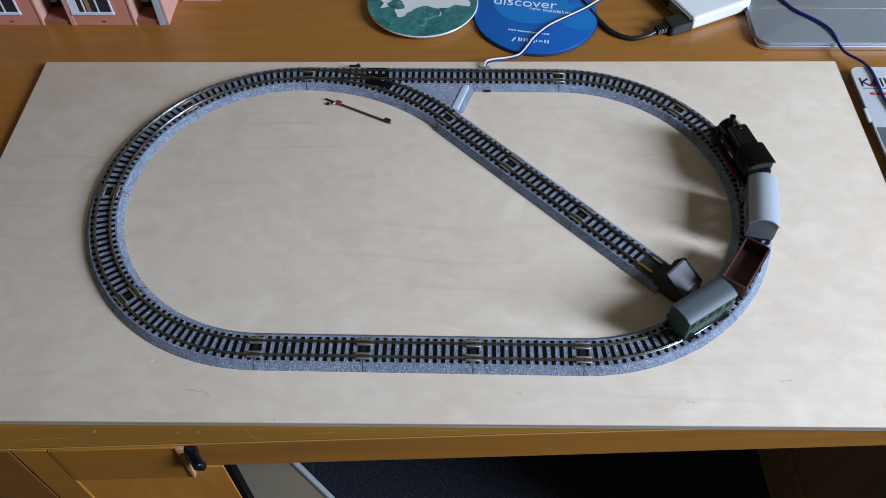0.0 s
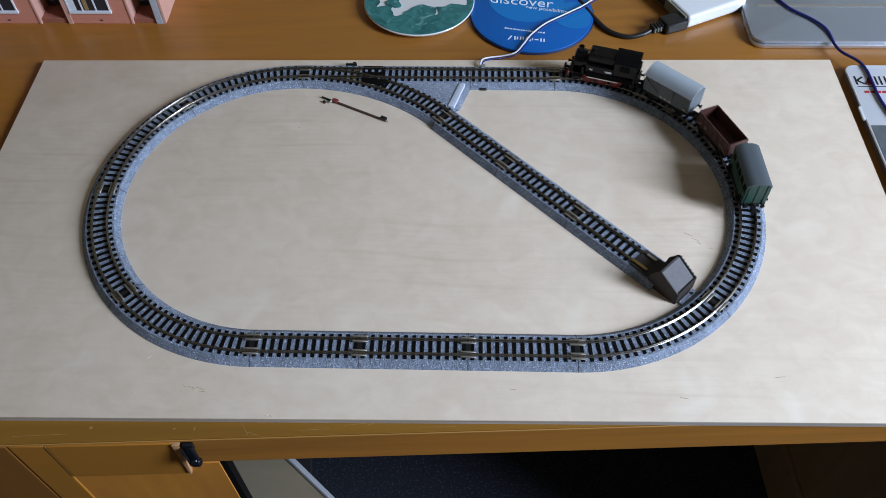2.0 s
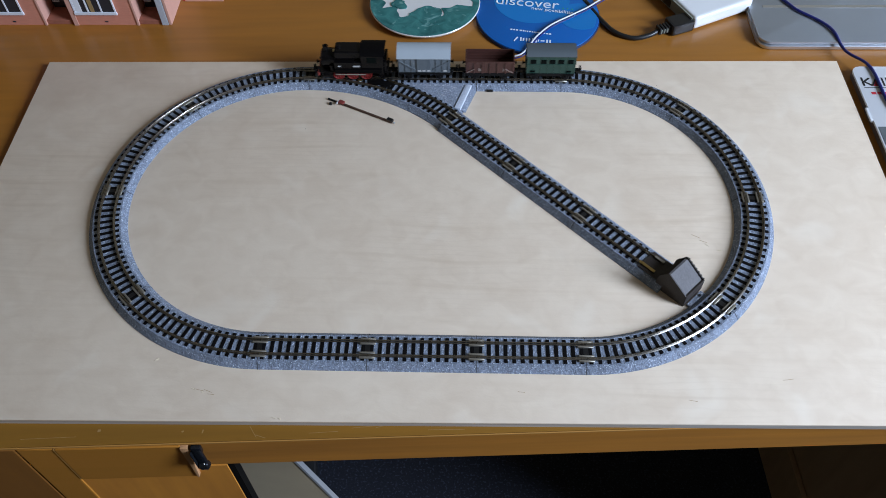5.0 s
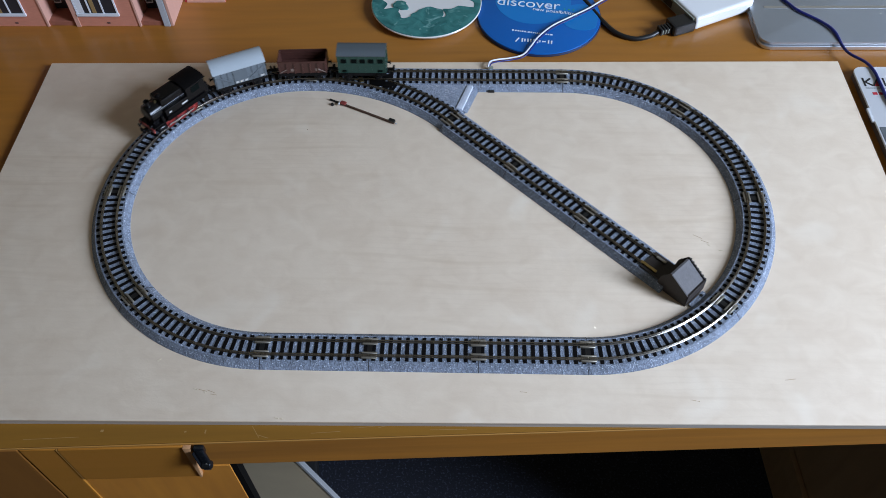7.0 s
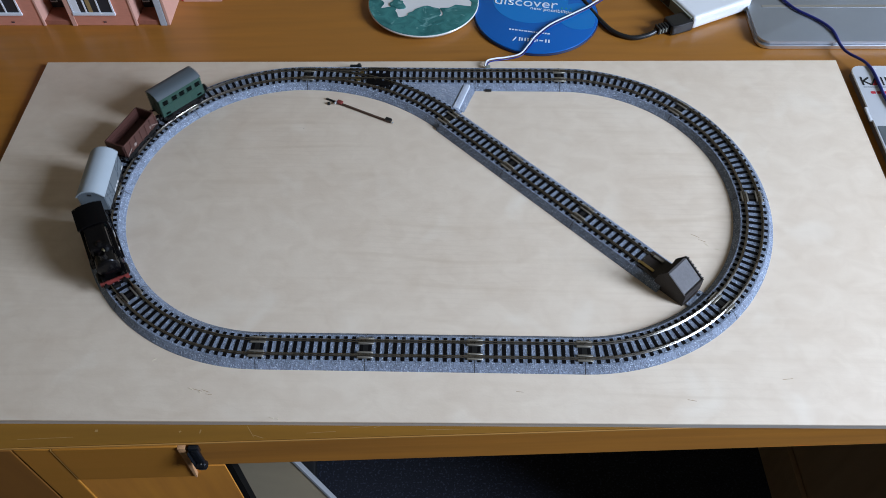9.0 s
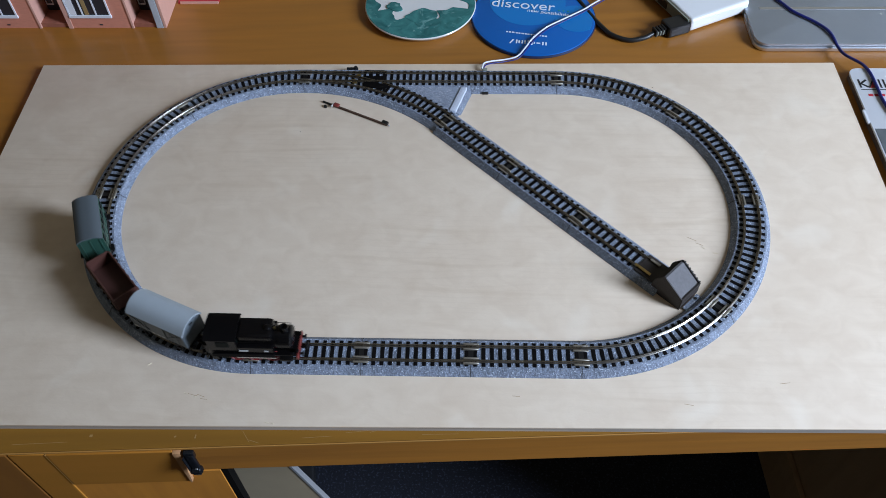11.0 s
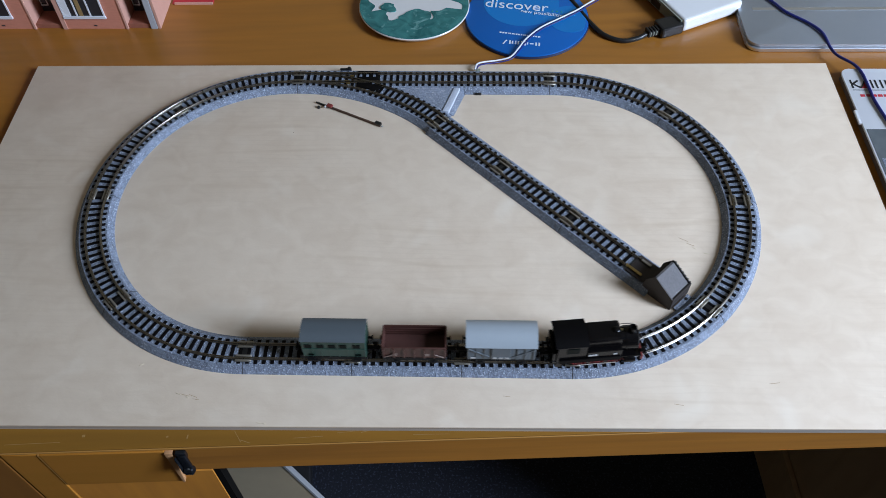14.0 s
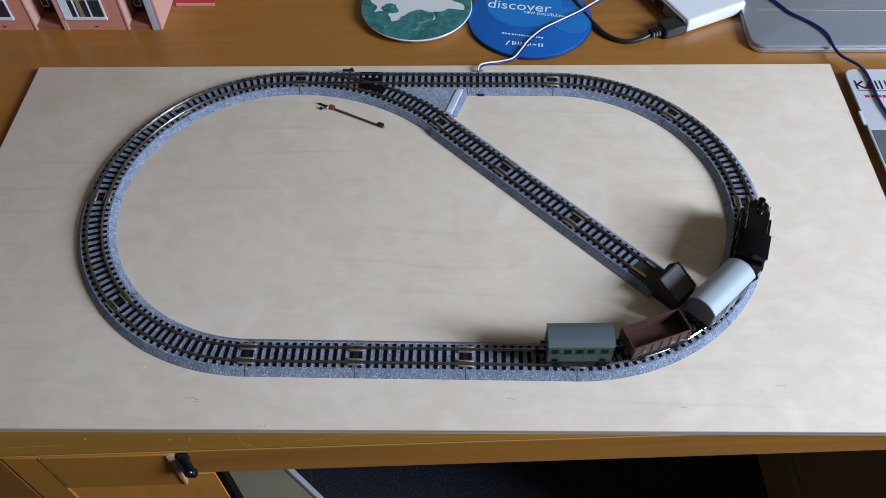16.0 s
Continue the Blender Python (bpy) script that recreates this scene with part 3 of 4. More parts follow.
# paler grey paints the light on the filler's bevelled end
part("filler_rim", prism([(0.1158, -0.0100), (0.1204, -0.0100), (0.1124, -0.0352), (0.1078, -0.0345)], 0.002, BED_Z + 0.0004, 0.0004), RIM, turnout, "raised ballast rim, lit bevel painted paler")
for o in (-0.0047, 0.0047):
    part("rail", sweep(rail_section(o), run(0.124, 0, 0.0001)), RAIL, turnout)
    part("branch_rail", sweep(rail_section(o, RAIL_Z - 0.00006), run(TR * math.pi / 4, -TR, 0.0002, 22)), RAIL, turnout)
for i in range(26):
    s = (i + 0.5) * PITCH
    if 0.014 < s < 0.062:
        reach = 0.0078 + s * s / 2 / TR
        part("long_sleeper", box(-0.00105, 0.00105, -reach, 0.0078, BED_Z - 0.0006, BED_Z + 0.00035, 0.00015, seg=1), SLEEPER, turnout, at=pose(s, 0, 0))
    else:
        part("sleeper", SLEEPER_MESH, None, turnout, at=pose(s, 0, 0))
for i in range(12, 25):
    part("sleeper", SLEEPER_MESH, None, turnout, at=along(0, -TR, (i + 0.5) * TR * math.pi / 4 / 25) @ pose(0, 0, -0.0001))
frog = prism([(0.0438, -0.0098), (0.0560, -0.0122), (0.0628, -0.0110), (0.0585, 0.0078), (0.0438, 0.0078)], BED_Z, BED_Z + 0.0008, 0.0002)
part("frog_plate", frog, SLEEPER, turnout, "black plastic frog plate")
for gx, gy in ((0.0462, 0.0022), (0.0512, 0.0022), (0.0563, 0.0022), (0.0512, -0.0040), (0.0563, -0.0058)):
    part("frog_stud", box(gx - 0.0010, gx + 0.0010, gy - 0.0010, gy + 0.0010, BED_Z + 0.0006, BED_Z + 0.0013, 0.0002), BALLAST, turnout, "grey stud")
for gx, gy in ((0.0345, 0.0012), (0.0365, -0.0035), (0.0395, 0.0020), (0.0375, -0.0062), (0.0335, -0.0046)):
    part("contact", box(gx - 0.0016, gx + 0.0016, gy - 0.0006, gy + 0.0006, BED_Z, BED_Z + 0.0013, 0.0003), BRASSY, turnout, "brass contact strip")
lever = box(0.0300, 0.0385, 0.0094, 0.0108, 0.0020, BED_Z + 0.0010, 0.0003)
lever = lathe([(0.0, 0), (0.0014, 0), (0.0013, 0.0009), (0.0, 0.0012)], 12, lever, pose(0.0368, 0.0102, BED_Z + 0.0008))
part("throw_lever", lever, BLACKP, turnout, "black point lever")
dress(turnout, 0.124, 0, sleepers=False)
part("seam", SEAM_MESH, None, turnout, at=pose(0.124, 0, 0))

# siding
SID_X, SID_Y = E_X - 0.0010, E_Y - 0.0010


def siding(d):
    return (SID_X + d * math.cos(radians(45)), SID_Y - d * math.sin(radians(45)), 0)


for d in (0.0, 0.062):
    ob = copy_thing(straight, pose(*siding(d), 0, 0, -45))
    tagged(ob, "straight siding track on grey ballast base", group="siding track")
stop = thing("buffer_stop", "dark timber buffer stop with sloping grey fill at the siding end", "buffer stop", at=siding(0.124), rz=-45)
part("roadbed", sweep(BED, run(0.0690, 0, 0.00015)), BALLAST, stop)
for o in (-0.0047, 0.0047):
    part("rail", sweep(rail_section(o), run(0.060, 0, 0.0001)), RAIL, stop)
    part("rail_end", box(0.0485 if o < 0 else 0.0530, 0.0600, o - 0.0011, o + 0.0006, RAIL_Z - 0.0006, RAIL_Z + 0.0004, 0.0003), BRASSY if o < 0 else JOINER, stop, "brass rail end cap" if o < 0 else "")
dress(stop, 0.0477, 0)
# sloping timber box: tall towards the track, low at the far end
SX0, SX1, SW, SH0, SH1 = 0.0713, 0.0852, 0.0091, 0.0185, 0.0096
for sgn in (-1, 1):
    b2 = bmesh.new()
    pts = [(0.0640, 0.0044), (0.0692, 0.0), (SX1, 0.0), (SX1, SH1), (SX0, SH0), (SX0 - 0.0012, SH0 - 0.0004), (0.0650, 0.0105)]
    lo = [b2.verts.new((x, sgn * SW, z)) for x, z in pts]
    hi = [b2.verts.new((x, sgn * (SW - 0.0007), z)) for x, z in pts]
    b2.faces.new(lo)
    b2.faces.new(hi[::-1])
    for i in range(len(pts)):
        j = (i + 1) % len(pts)
        b2.faces.new((lo[i], lo[j], hi[j], hi[i]))
    part("side_wall", b2, BUMPWOOD, stop)
b3 = bmesh.new()
pts = [(SX0 - 0.0014, 0.0), (SX0 - 0.0014, SH0 - 0.0012), (SX0, SH0 - 0.0008), (SX1 - 0.0008, SH1 - 0.0006), (SX1 - 0.0008, 0.0)]
lo = [b3.verts.new((x, -SW + 0.0008, z)) for x, z in pts]
hi = [b3.verts.new((x, SW - 0.0008, z)) for x, z in pts]
b3.faces.new(lo)
b3.faces.new(hi[::-1])
for i in range(5):
    b3.faces.new((lo[i], lo[(i + 1) % 5], hi[(i + 1) % 5], hi[i]))
part("fill", b3, BUMPFILL, stop, "grey sloping fill")
part("end_board", box(SX1 - 0.0006, SX1 + 0.0002, -SW, SW, 0.0, SH1 + 0.0003, 0.0002), BUMPWOOD, stop)
for i in range(7):
    u = SX0 + 0.0008 + i * (SX1 - SX0 - 0.0016) / 6
    z = SH0 + (SH1 - SH0) * (u - SX0) / (SX1 - SX0)
    part("nail", box(u - 0.0004, u + 0.0004, SW - 0.0008, SW + 0.0003, z - 0.0004, z + 0.0004), BUMPWOOD, stop)
part("foot", box(SX1 + 0.0009, SX1 + 0.0040, -SW + 0.002, SW - 0.002, 0.0, 0.0016, 0.0004), BALLAST_DARK, stop, "grey foot with a screw hole")
part("screw_hole", lathe([(0.0, 0.0), (0.0010, 0.0), (0.0010, 0.0003), (0.0, 0.0003)], 12), BLACKP, stop, at=pose(SX1 + 0.0026, 0.0035, 0.0016))
part("deck", box(0.0500, 0.0655, -0.0078, 0.0078, BED_Z, BED_Z + 0.0012, 0.0003), BUMPWOOD, stop, "dark timber deck")
part("beam", box(SX0 - 0.0048, SX0 - 0.0016, -0.0085, 0.0085, 0.0105, 0.0140, 0.0004), BUMPWOOD, stop, "dark buffer beam")


# ---- train ----
GROUND = RAIL_Z


def wheel_bm(r, half=0.0045, spokes=0):
    """A wheelset whose axle lies along y."""
    b = None
    for sgn in (-1, 1):
        turn = pose(0, sgn * half, 0, -90 * sgn, 0, 0)
        prof = [(r - 0.0007, -0.0008), (r + 0.0004, -0.0007), (r + 0.0004, -0.0003), (r, -0.0002), (r, 0.0009), (r - 0.0006, 0.0011), (r - 0.0008, 0.0005)]
        prof = prof + ([(0.0011, 0.0005), (0.0009, 0.0012), (0.0, 0.0012)])
        b = lathe(prof, 20, b, turn)
        if spokes:
            for k in range(spokes):
                b = joined(b, box(-0.00028, 0.00028, 0.0008, r - 0.0005, 0.0004, 0.0009), turn @ pose(0, 0, 0, 0, 0, 360 / spokes * k))
    b = lathe([(0.0, -half), (0.0006, -half), (0.0006, half), (0.0, half)], 8, b, pose(0, 0, 0, 90, 0, 0))
    return b


def wheelsets(veh, xs, r, material, spokes=0, half=0.0045):
    me = mesh_of("wheelset", wheel_bm(r, half, spokes), material)
    out = []
    for x in xs:
        w = part("wheelset", me, None, veh, at=pose(x, 0, GROUND + r))
        out.append((w, x, r))
    return out


def buffers(veh, x, z, sgn):
    for y in (-0.0055, 0.0055):
        b = lathe([(0.0, 0.0), (0.0007, 0.0), (0.0007, 0.0018), (0.0016, 0.0019), (0.0015, 0.0024), (0.0, 0.0026)], 12, None, pose(x, y, z, 0, 90 * sgn, 0))
        part("buffer", b, UNDER, veh)


def coupling(veh, x, sgn):
    z = GROUND + 0.0042
    b = box(min(x, x + sgn * 0.0046), max(x, x + sgn * 0.0046), -0.0011, 0.0011, z, z + 0.0012, 0.0003)
    b = box(x + sgn * 0.0050 - 0.0007, x + sgn * 0.0050 + 0.0007, -0.0022, 0.0022, z - 0.0003, z + 0.0028, 0.0004, b)
    part("coupling", b, UNDER, veh, "black hook coupling")


def underframe(veh, half, zb, axles, wr):
    b = box(-half, half, -0.0070, 0.0070, zb - 0.0016, zb, 0.0003)
    for y in (-0.0072, 0.0072):
        b = box(-half, half, y - 0.0005, y + 0.0005, zb - 0.0026, zb, 0.0002, b)
    for ax in axles:
        for y in (-0.0072, 0.0072):
            b = box(ax - 0.0026, ax + 0.0026, y - 0.0006, y + 0.0006, GROUND + wr - 0.0012, zb - 0.001, 0.0003, b)
    part("underframe", b, UNDER, veh)
    for ax in axles:
        for y in (-0.0080, 0.0080):
            part("axle_box", box(ax - 0.0010, ax + 0.0010, y - 0.0006, y + 0.0006, GROUND + wr - 0.0008, GROUND + wr + 0.0014, 0.0003), UNDER, veh)
    part("brake_gear", box(-0.0035, 0.0035, -0.0030, 0.0030, GROUND + 0.0012, zb - 0.0016, 0.0005), UNDER, veh)


def arched_roof(half, hw, z_eave, z_crown, over=0.0006, thick=0.0007, n=14, bow=2.3):
    """A barrel roof along x with thickness."""
    prof = []
    w = hw + over
    for i in range(n + 1):
        t = -1 + 2 * i / n
        prof.append((w * t, z_eave + (z_crown - z_eave) * (1 - abs(t) ** bow)))
    inner = [(o * 0.97, z - thick) for o, z in prof[::-1]]
    return sweep(prof + inner, [(-half, 0, 0), (half, 0, 0)])


def gable_fill(half, hw, z0, z_eave, z_crown, n=14, bow=2.3):
    prof = [(-hw, z0), (hw, z0)]
    for i in range(n + 1):
        t = 1 - 2 * i / n
        prof.append((hw * t, z_eave - 0.0006 + (z_crown - z_eave) * (1 - abs(t) ** bow)))
    return sweep(prof, [(-half, 0, 0), (half, 0, 0)])


WHEELS = []

# locomotive, nose towards +x
loco = thing("steam_locomotive", "small black tank locomotive with red spoked wheels", "locomotive")
Z = GROUND
part("frame", box(-0.0235, 0.0225, -0.0052, 0.0052, Z + 0.0030, Z + 0.0068, 0.0004), LOCO, loco)
part("running_board", box(-0.0245, 0.0238, -0.0080, 0.0080, Z + 0.0068, Z + 0.0078, 0.0003), LOCO, loco)
for y in (-0.0074, 0.0074):
    part("side_tank", box(-0.0075, 0.0118, y - 0.0016, y + 0.0016, Z + 0.0078, Z + 0.0168, 0.0005), LOCO, loco)
    part("skirt_plate", box(-0.0225, 0.0118, y + (0.0016 if y > 0 else -0.0024), y + (0.0024 if y > 0 else -0.0016), Z + 0.0079, Z + 0.0112, 0.0003), LOCO_MATT, loco)
    sy = y + (0.0017 if y > 0 else -0.0017)
    part("number_plate", box(-0.0068, -0.0020, sy - 0.0002, sy + 0.0002, Z + 0.0132, Z + 0.0144), WHITEMARK, loco, "small white plate")
    part("builder_plate", box(0.0070, 0.0090, sy - 0.0002, sy + 0.0002, Z + 0.0132, Z + 0.0143), WHITEMARK, loco, "small white plate")
    part("cylinder", lathe([(0.0, -0.0034), (0.0024, -0.0034), (0.0026, -0.0028), (0.0026, 0.0028), (0.0024, 0.0034), (0.0, 0.0034)], 16, None, pose(0.0172, y * 0.95, Z + 0.0046, 0, 90, 0)), LOCO, loco)
    part("step", box(-0.0240, -0.0205, y - 0.0008, y + 0.0008, Z + 0.0022, Z + 0.0068, 0.0003), LOCO, loco)
part("boiler", lathe([(0.0, -0.013), (0.0064, -0.013), (0.0064, 0.0090), (0.0, 0.0090)], 28, None, pose(0.0055, 0, Z + 0.0148, 0, 90, 0)), LOCO, loco)
part("smokebox", lathe([(0.0, -0.0036), (0.0067, -0.0036), (0.0067, 0.0030), (0.0060, 0.0037), (0.0042, 0.0041), (0.0, 0.0046)], 28, None, pose(0.0178, 0, Z + 0.0148, 0, 90, 0)), LOCO, loco)
part("smokebox_saddle", box(0.0145, 0.0212, -0.0046, 0.0046, Z + 0.0078, Z + 0.0110, 0.0006), LOCO, loco)
part("chimney", lathe([(0.0, 0.0), (0.0027, 0.0), (0.0019, 0.0012), (0.0017, 0.0034), (0.0021, 0.0039), (0.0021, 0.0046), (0.0014, 0.0046), (0.0012, 0.0028), (0.0, 0.0030)], 18, None, pose(0.0180, 0, Z + 0.0206)), LOCO, loco)
part("top_casing", box(-0.0077, 0.0116, -0.0064, 0.0064, Z + 0.0165, Z + 0.0240, 0.0018), LOCO, loco, "black dome casing on the boiler")
part("dome", lathe([(0.0, 0.0), (0.0022, 0.0), (0.0021, 0.0007), (0.0013, 0.0014), (0.0, 0.0016)], 16, None, pose(0.0088, 0, Z + 0.0236)), LOCO, loco)
part("safety_valve", lathe([(0.0, 0.0), (0.0009, 0.0), (0.0007, 0.0018), (0.0, 0.0020)], 10, None, pose(0.0123, 0.0010, Z + 0.0206)), BRASSDOME, loco, "dull brass valve")
cab = box(-0.0240, -0.0078, -0.0086, 0.0086, Z + 0.0078, Z + 0.0232, 0.0005)
part("cab", cab, LOCO, loco)
for y in (-1, 1):
    part("cab_window", box(-0.0190, -0.0120, y * 0.0086 - 0.0003, y * 0.0086 + 0.0003, Z + 0.0165, Z + 0.0212, 0.0002), DARKGLASS, loco)
for y in (-0.0045, 0.0045):
    part("cab_front_window", lathe([(0.0, 0.0), (0.0017, 0.0), (0.0017, 0.0004), (0.0, 0.0004)], 16, None, pose(-0.0079, y * 1.25, Z + 0.0196, 0, 90, 0)), DARKGLASS, loco)
part("cab_roof", arched_roof(0.0090, 0.0086, Z + 0.0232, Z + 0.0252, 0.0004, 0.0008), LOCO_MATT, loco, at=pose(-0.0162, 0, 0))
part("coal_bunker", box(-0.0262, -0.0242, -0.0078, 0.0078, Z + 0.0078, Z + 0.0166, 0.0005), LOCO, loco)
for x, sgn in ((0.0240, 1), (-0.0264, -1)):
    part("buffer_beam", box(x - 0.0006, x + 0.0006, -0.0085, 0.0085, Z + 0.0044, Z + 0.0076, 0.0002), SIGRED if sgn > 0 else LOCO, loco, "dark red buffer beam" if sgn > 0 else "")
    buffers(loco, x + sgn * 0.0005, Z + 0.0062, sgn)
    coupling(loco, x - sgn * 0.001, sgn)
for y in (-0.0056, 0.0056):
    part("headlamp", lathe([(0.0, 0.0), (0.0010, 0.0), (0.0011, 0.0014), (0.0, 0.0016)], 12, None, pose(0.0232, y, Z + 0.0092, 0, 90, 0)), LOCO, loco)
for y in (-0.0066, 0.0066):
    part("handrail", tube([Vector((-0.007, y, Z + 0.0186)), Vector((0.006, y, Z + 0.0186)), Vector((0.020, y, Z + 0.0182))], 0.00022, 6), LOCO, loco)
part("air_pump", lathe([(0.0, 0.0), (0.0015, 0.0), (0.0015, 0.0052), (0.0, 0.0056)], 12, None, pose(0.0140, 0.0064, Z + 0.0080)), LOCO, loco)
WHEELS += wheelsets(loco, (-0.0105, -0.0005, 0.0095), 0.0042, RED, 9, 0.0062)
RODS = []
for y in (-0.0080, 0.0080):
    rod = box(-0.0115, 0.0105, y - 0.0003, y + 0.0003, -0.0005, 0.0005, 0.0001)
    RODS.append(part("coupling_rod", rod, CHROME, loco, "dull steel coupling rod", pose(0, 0, Z + 0.0042)))

# grey covered van
van = thing("covered_van", "blue-grey covered goods van with pale grey roof", "goods wagon")
VH, VW, VB, VE, VC = 0.0188, 0.0082, Z + 0.0080, Z + 0.0208, Z + 0.0260
part("body", gable_fill(VH, VW, VB, VE, VC), GREYBODY, van)
part("roof", arched_roof(VH + 0.0006, VW, VE, VC, 0.0008), GREYROOF, van, "smooth pale grey arched roof")
for y in (-1, 1):
    for i in range(9):
        x = -VH + 0.0010 + i * (2 * VH - 0.002) / 8
        part("rib", box(x - 0.0004, x + 0.0004, y * VW - 0.0003, y * VW + 0.0003, VB + 0.0002, VE - 0.0006), GREYBODY, van)
    for sgn in (-1, 1):
        b = box(-0.0068, 0.0068, y * VW - 0.00045, y * VW + 0.00045, -0.0005, 0.0005)
        part("brace", b, GREYBODY, van, at=pose(sgn * 0.0122, 0, (VB + VE) / 2, 0, sgn * -34, 0))
    for mx in (-0.0034, 0.0, 0.0034):
        part("marking", box(mx - 0.0011, mx + 0.0011, y * (VW + 0.0005) - 0.0001, y * (VW + 0.0005) + 0.0001, VB + 0.0010, VB + 0.0026), WHITEMARK, van, "white lettering patch")
    part("label_panel", box(-0.0168, -0.0140, y * (VW + 0.0005) - 0.0001, y * (VW + 0.0005) + 0.0001, VB + 0.0012, VB + 0.0026), WHITEMARK, van)
    part("door", box(-0.0052, 0.0052, y * VW - 0.0005, y * VW + 0.0005, VB + 0.0004, VE - 0.0008, 0.0002), GREYBODY, van)
part("end_vent", box(VH - 0.0001, VH + 0.0003, -0.0012, 0.0012, VE + 0.0006, VE + 0.0018), BLACKP, van)
underframe(van, VH, VB, (-0.0115, 0.0115), 0.0031)
WHEELS += wheelsets(van, (-0.0115, 0.0115), 0.0031, STEELWHEEL)
for sgn in (1, -1):
    buffers(van, sgn * VH, VB - 0.0010, sgn)
    coupling(van, sgn * VH, sgn)

# brown open wagon
opn = thing("open_wagon", "oxide-brown open goods wagon, empty, with wooden sides", "goods wagon")
OH, OW, OB, OT = 0.0174, 0.0071, Z + 0.0072, Z + 0.0172
part("wagon_floor", box(-OH, OH, -OW, OW, OB, OB + 0.0010), BROWN_IN, opn)
for y in (-1, 1):
    part("side_wall", box(-OH, OH, y * OW - 0.0004, y * OW + 0.0004, OB, OT, 0.0002), BROWN, opn)
    for i in range(7):
        x = -OH + 0.0006 + i * (2 * OH - 0.0012) / 6
        part("post", box(x - 0.0005, x + 0.0005, y * (OW + 0.0006) - 0.0003, y * (OW + 0.0006) + 0.0003, OB, OT - 0.0012, 0.0001), BROWN, opn)
    for i in range(1, 4):
        z = OB + i * (OT - OB) / 4
        part("plank_line", box(-OH + 0.001, OH - 0.001, y * (OW - 0.0005) - 0.00012, y * (OW - 0.0005) + 0.00012, z - 0.0002, z + 0.0002), BROWN_IN, opn)
    for sgn in (-1, 1):
        part("corner_brace", box(-0.0030, 0.0030, y * (OW + 0.0008) - 0.0002, y * (OW + 0.0008) + 0.0002, -0.0003, 0.0003), WORNBROWN, opn, "pale worn corner brace", pose(sgn * 0.0140, 0, OB + 0.0022, 0, sgn * 30, 0))
    for mx in (-0.0108, 0.0072):
        part("marking", box(mx - 0.0013, mx + 0.0013, y * (OW + 0.0005) - 0.0001, y * (OW + 0.0005) + 0.0001, OB + 0.0018, OB + 0.0042, 0.0), WORNBROWN, opn, "pale marking patch")
for sgn in (-1, 1):
    part("end_wall", box(sgn * OH - 0.0004, sgn * OH + 0.0004, -OW + 0.0004, OW - 0.0004, OB + 0.0010, OT + 0.0004, 0.0002), BROWN, opn)
underframe(opn, OH, OB, (-0.0105, 0.0105), 0.0031)
WHEELS += wheelsets(opn, (-0.0105, 0.0105), 0.0031, STEELWHEEL)
for sgn in (1, -1):
    buffers(opn, sgn * OH, OB - 0.0008, sgn)
    coupling(opn, sgn * OH, sgn)

# green guard's van
grn = thing("guards_van", "bottle-green four-wheel guard's van with slate grey roof", "passenger wagon")
GH, GW, GB, GE, GC = 0.0174, 0.0074, Z + 0.0072, Z + 0.0226, Z + 0.0250
part("body", gable_fill(GH, GW, GB, GE, GC, bow=2.8), GREEN, grn)
part("roof", arched_roof(GH + 0.0004, GW, GE, GC, 0.0003, bow=2.8), GREENROOF, grn, "slate grey slightly arched roof")
for y in (-1, 1):
    for wx in (-0.0138, -0.0070, -0.0008, 0.0054, 0.0128):
        f = part("window", box(wx - 0.0020, wx + 0.0020, y * GW - 0.0003, y * GW + 0.0004, GE - 0.0064, GE - 0.0030, 0.0002), DARKGLASS, grn, "dark glazed window")
    for i in range(8):
        x = -GH + 0.0004 + i * (2 * GH - 0.0008) / 7
        part("batten", box(x - 0.0003, x + 0.0003, y * GW - 0.0002, y * GW + 0.0002, GB, GE - 0.0004), GREEN, grn)
    part("waist_rail", box(-GH, GH, y * GW - 0.00035, y * GW + 0.00035, GB + 0.0074, GB + 0.0082), GREEN, grn)
    for fx in (-0.0132, 0.0130):
        part("lower_vent", box(fx - 0.0017, fx + 0.0017, y * GW - 0.0003, y * GW + 0.0004, GB + 0.0012, GB + 0.0026, 0.0002), DARKGLASS, grn, "dark lower vent")
    for fx in (-0.0130, 0.0128):
        part("step_board", box(fx - 0.0020, fx + 0.0020, y * 0.0090 - 0.0010, y * 0.0090 + 0.0010, GB - 0.0006, GB + 0.0002), UNDER, grn)
for sgn in (-1, 1):
    for y in (-0.0056, 0.0, 0.0056):
        part("end_rib", box(sgn * GH - 0.0004, sgn * GH + 0.0004, y - 0.0004, y + 0.0004, GB, GE), GREEN, grn)
underframe(grn, GH, GB, (-0.0110, 0.0110), 0.0031)
WHEELS += wheelsets(grn, (-0.0110, 0.0110), 0.0031, STEELWHEEL)
for sgn in (1, -1):
    buffers(grn, sgn * GH, GB - 0.0008, sgn)
    coupling(grn, sgn * GH, sgn)


# ---- things on the board and behind it ----
arm = thing("signal_arm", "rusty model signal post with a red and white head lying flat", "model signal", at=(-0.0770, 0.0945, 0.0), rz=-26.6)
part("post", box(0.006, 0.0535, -0.0007, 0.0007, 0.0003, 0.0015, 0.0003), RUST, arm)
part("tip", box(-0.001, 0.0070, -0.0006, 0.0006, 0.0002, 0.0013, 0.0003), BLACKP, arm, "dark pointed tip")
part("head", box(0.0084, 0.0128, -0.0013, 0.0020, 0.0010, 0.0026, 0.0007), SIGRED, arm, "red painted head")
part("head_band", box(0.0076, 0.0086, -0.0028, 0.0010, 0.0010, 0.0024, 0.0004), WHITEMARK, arm, "white band")
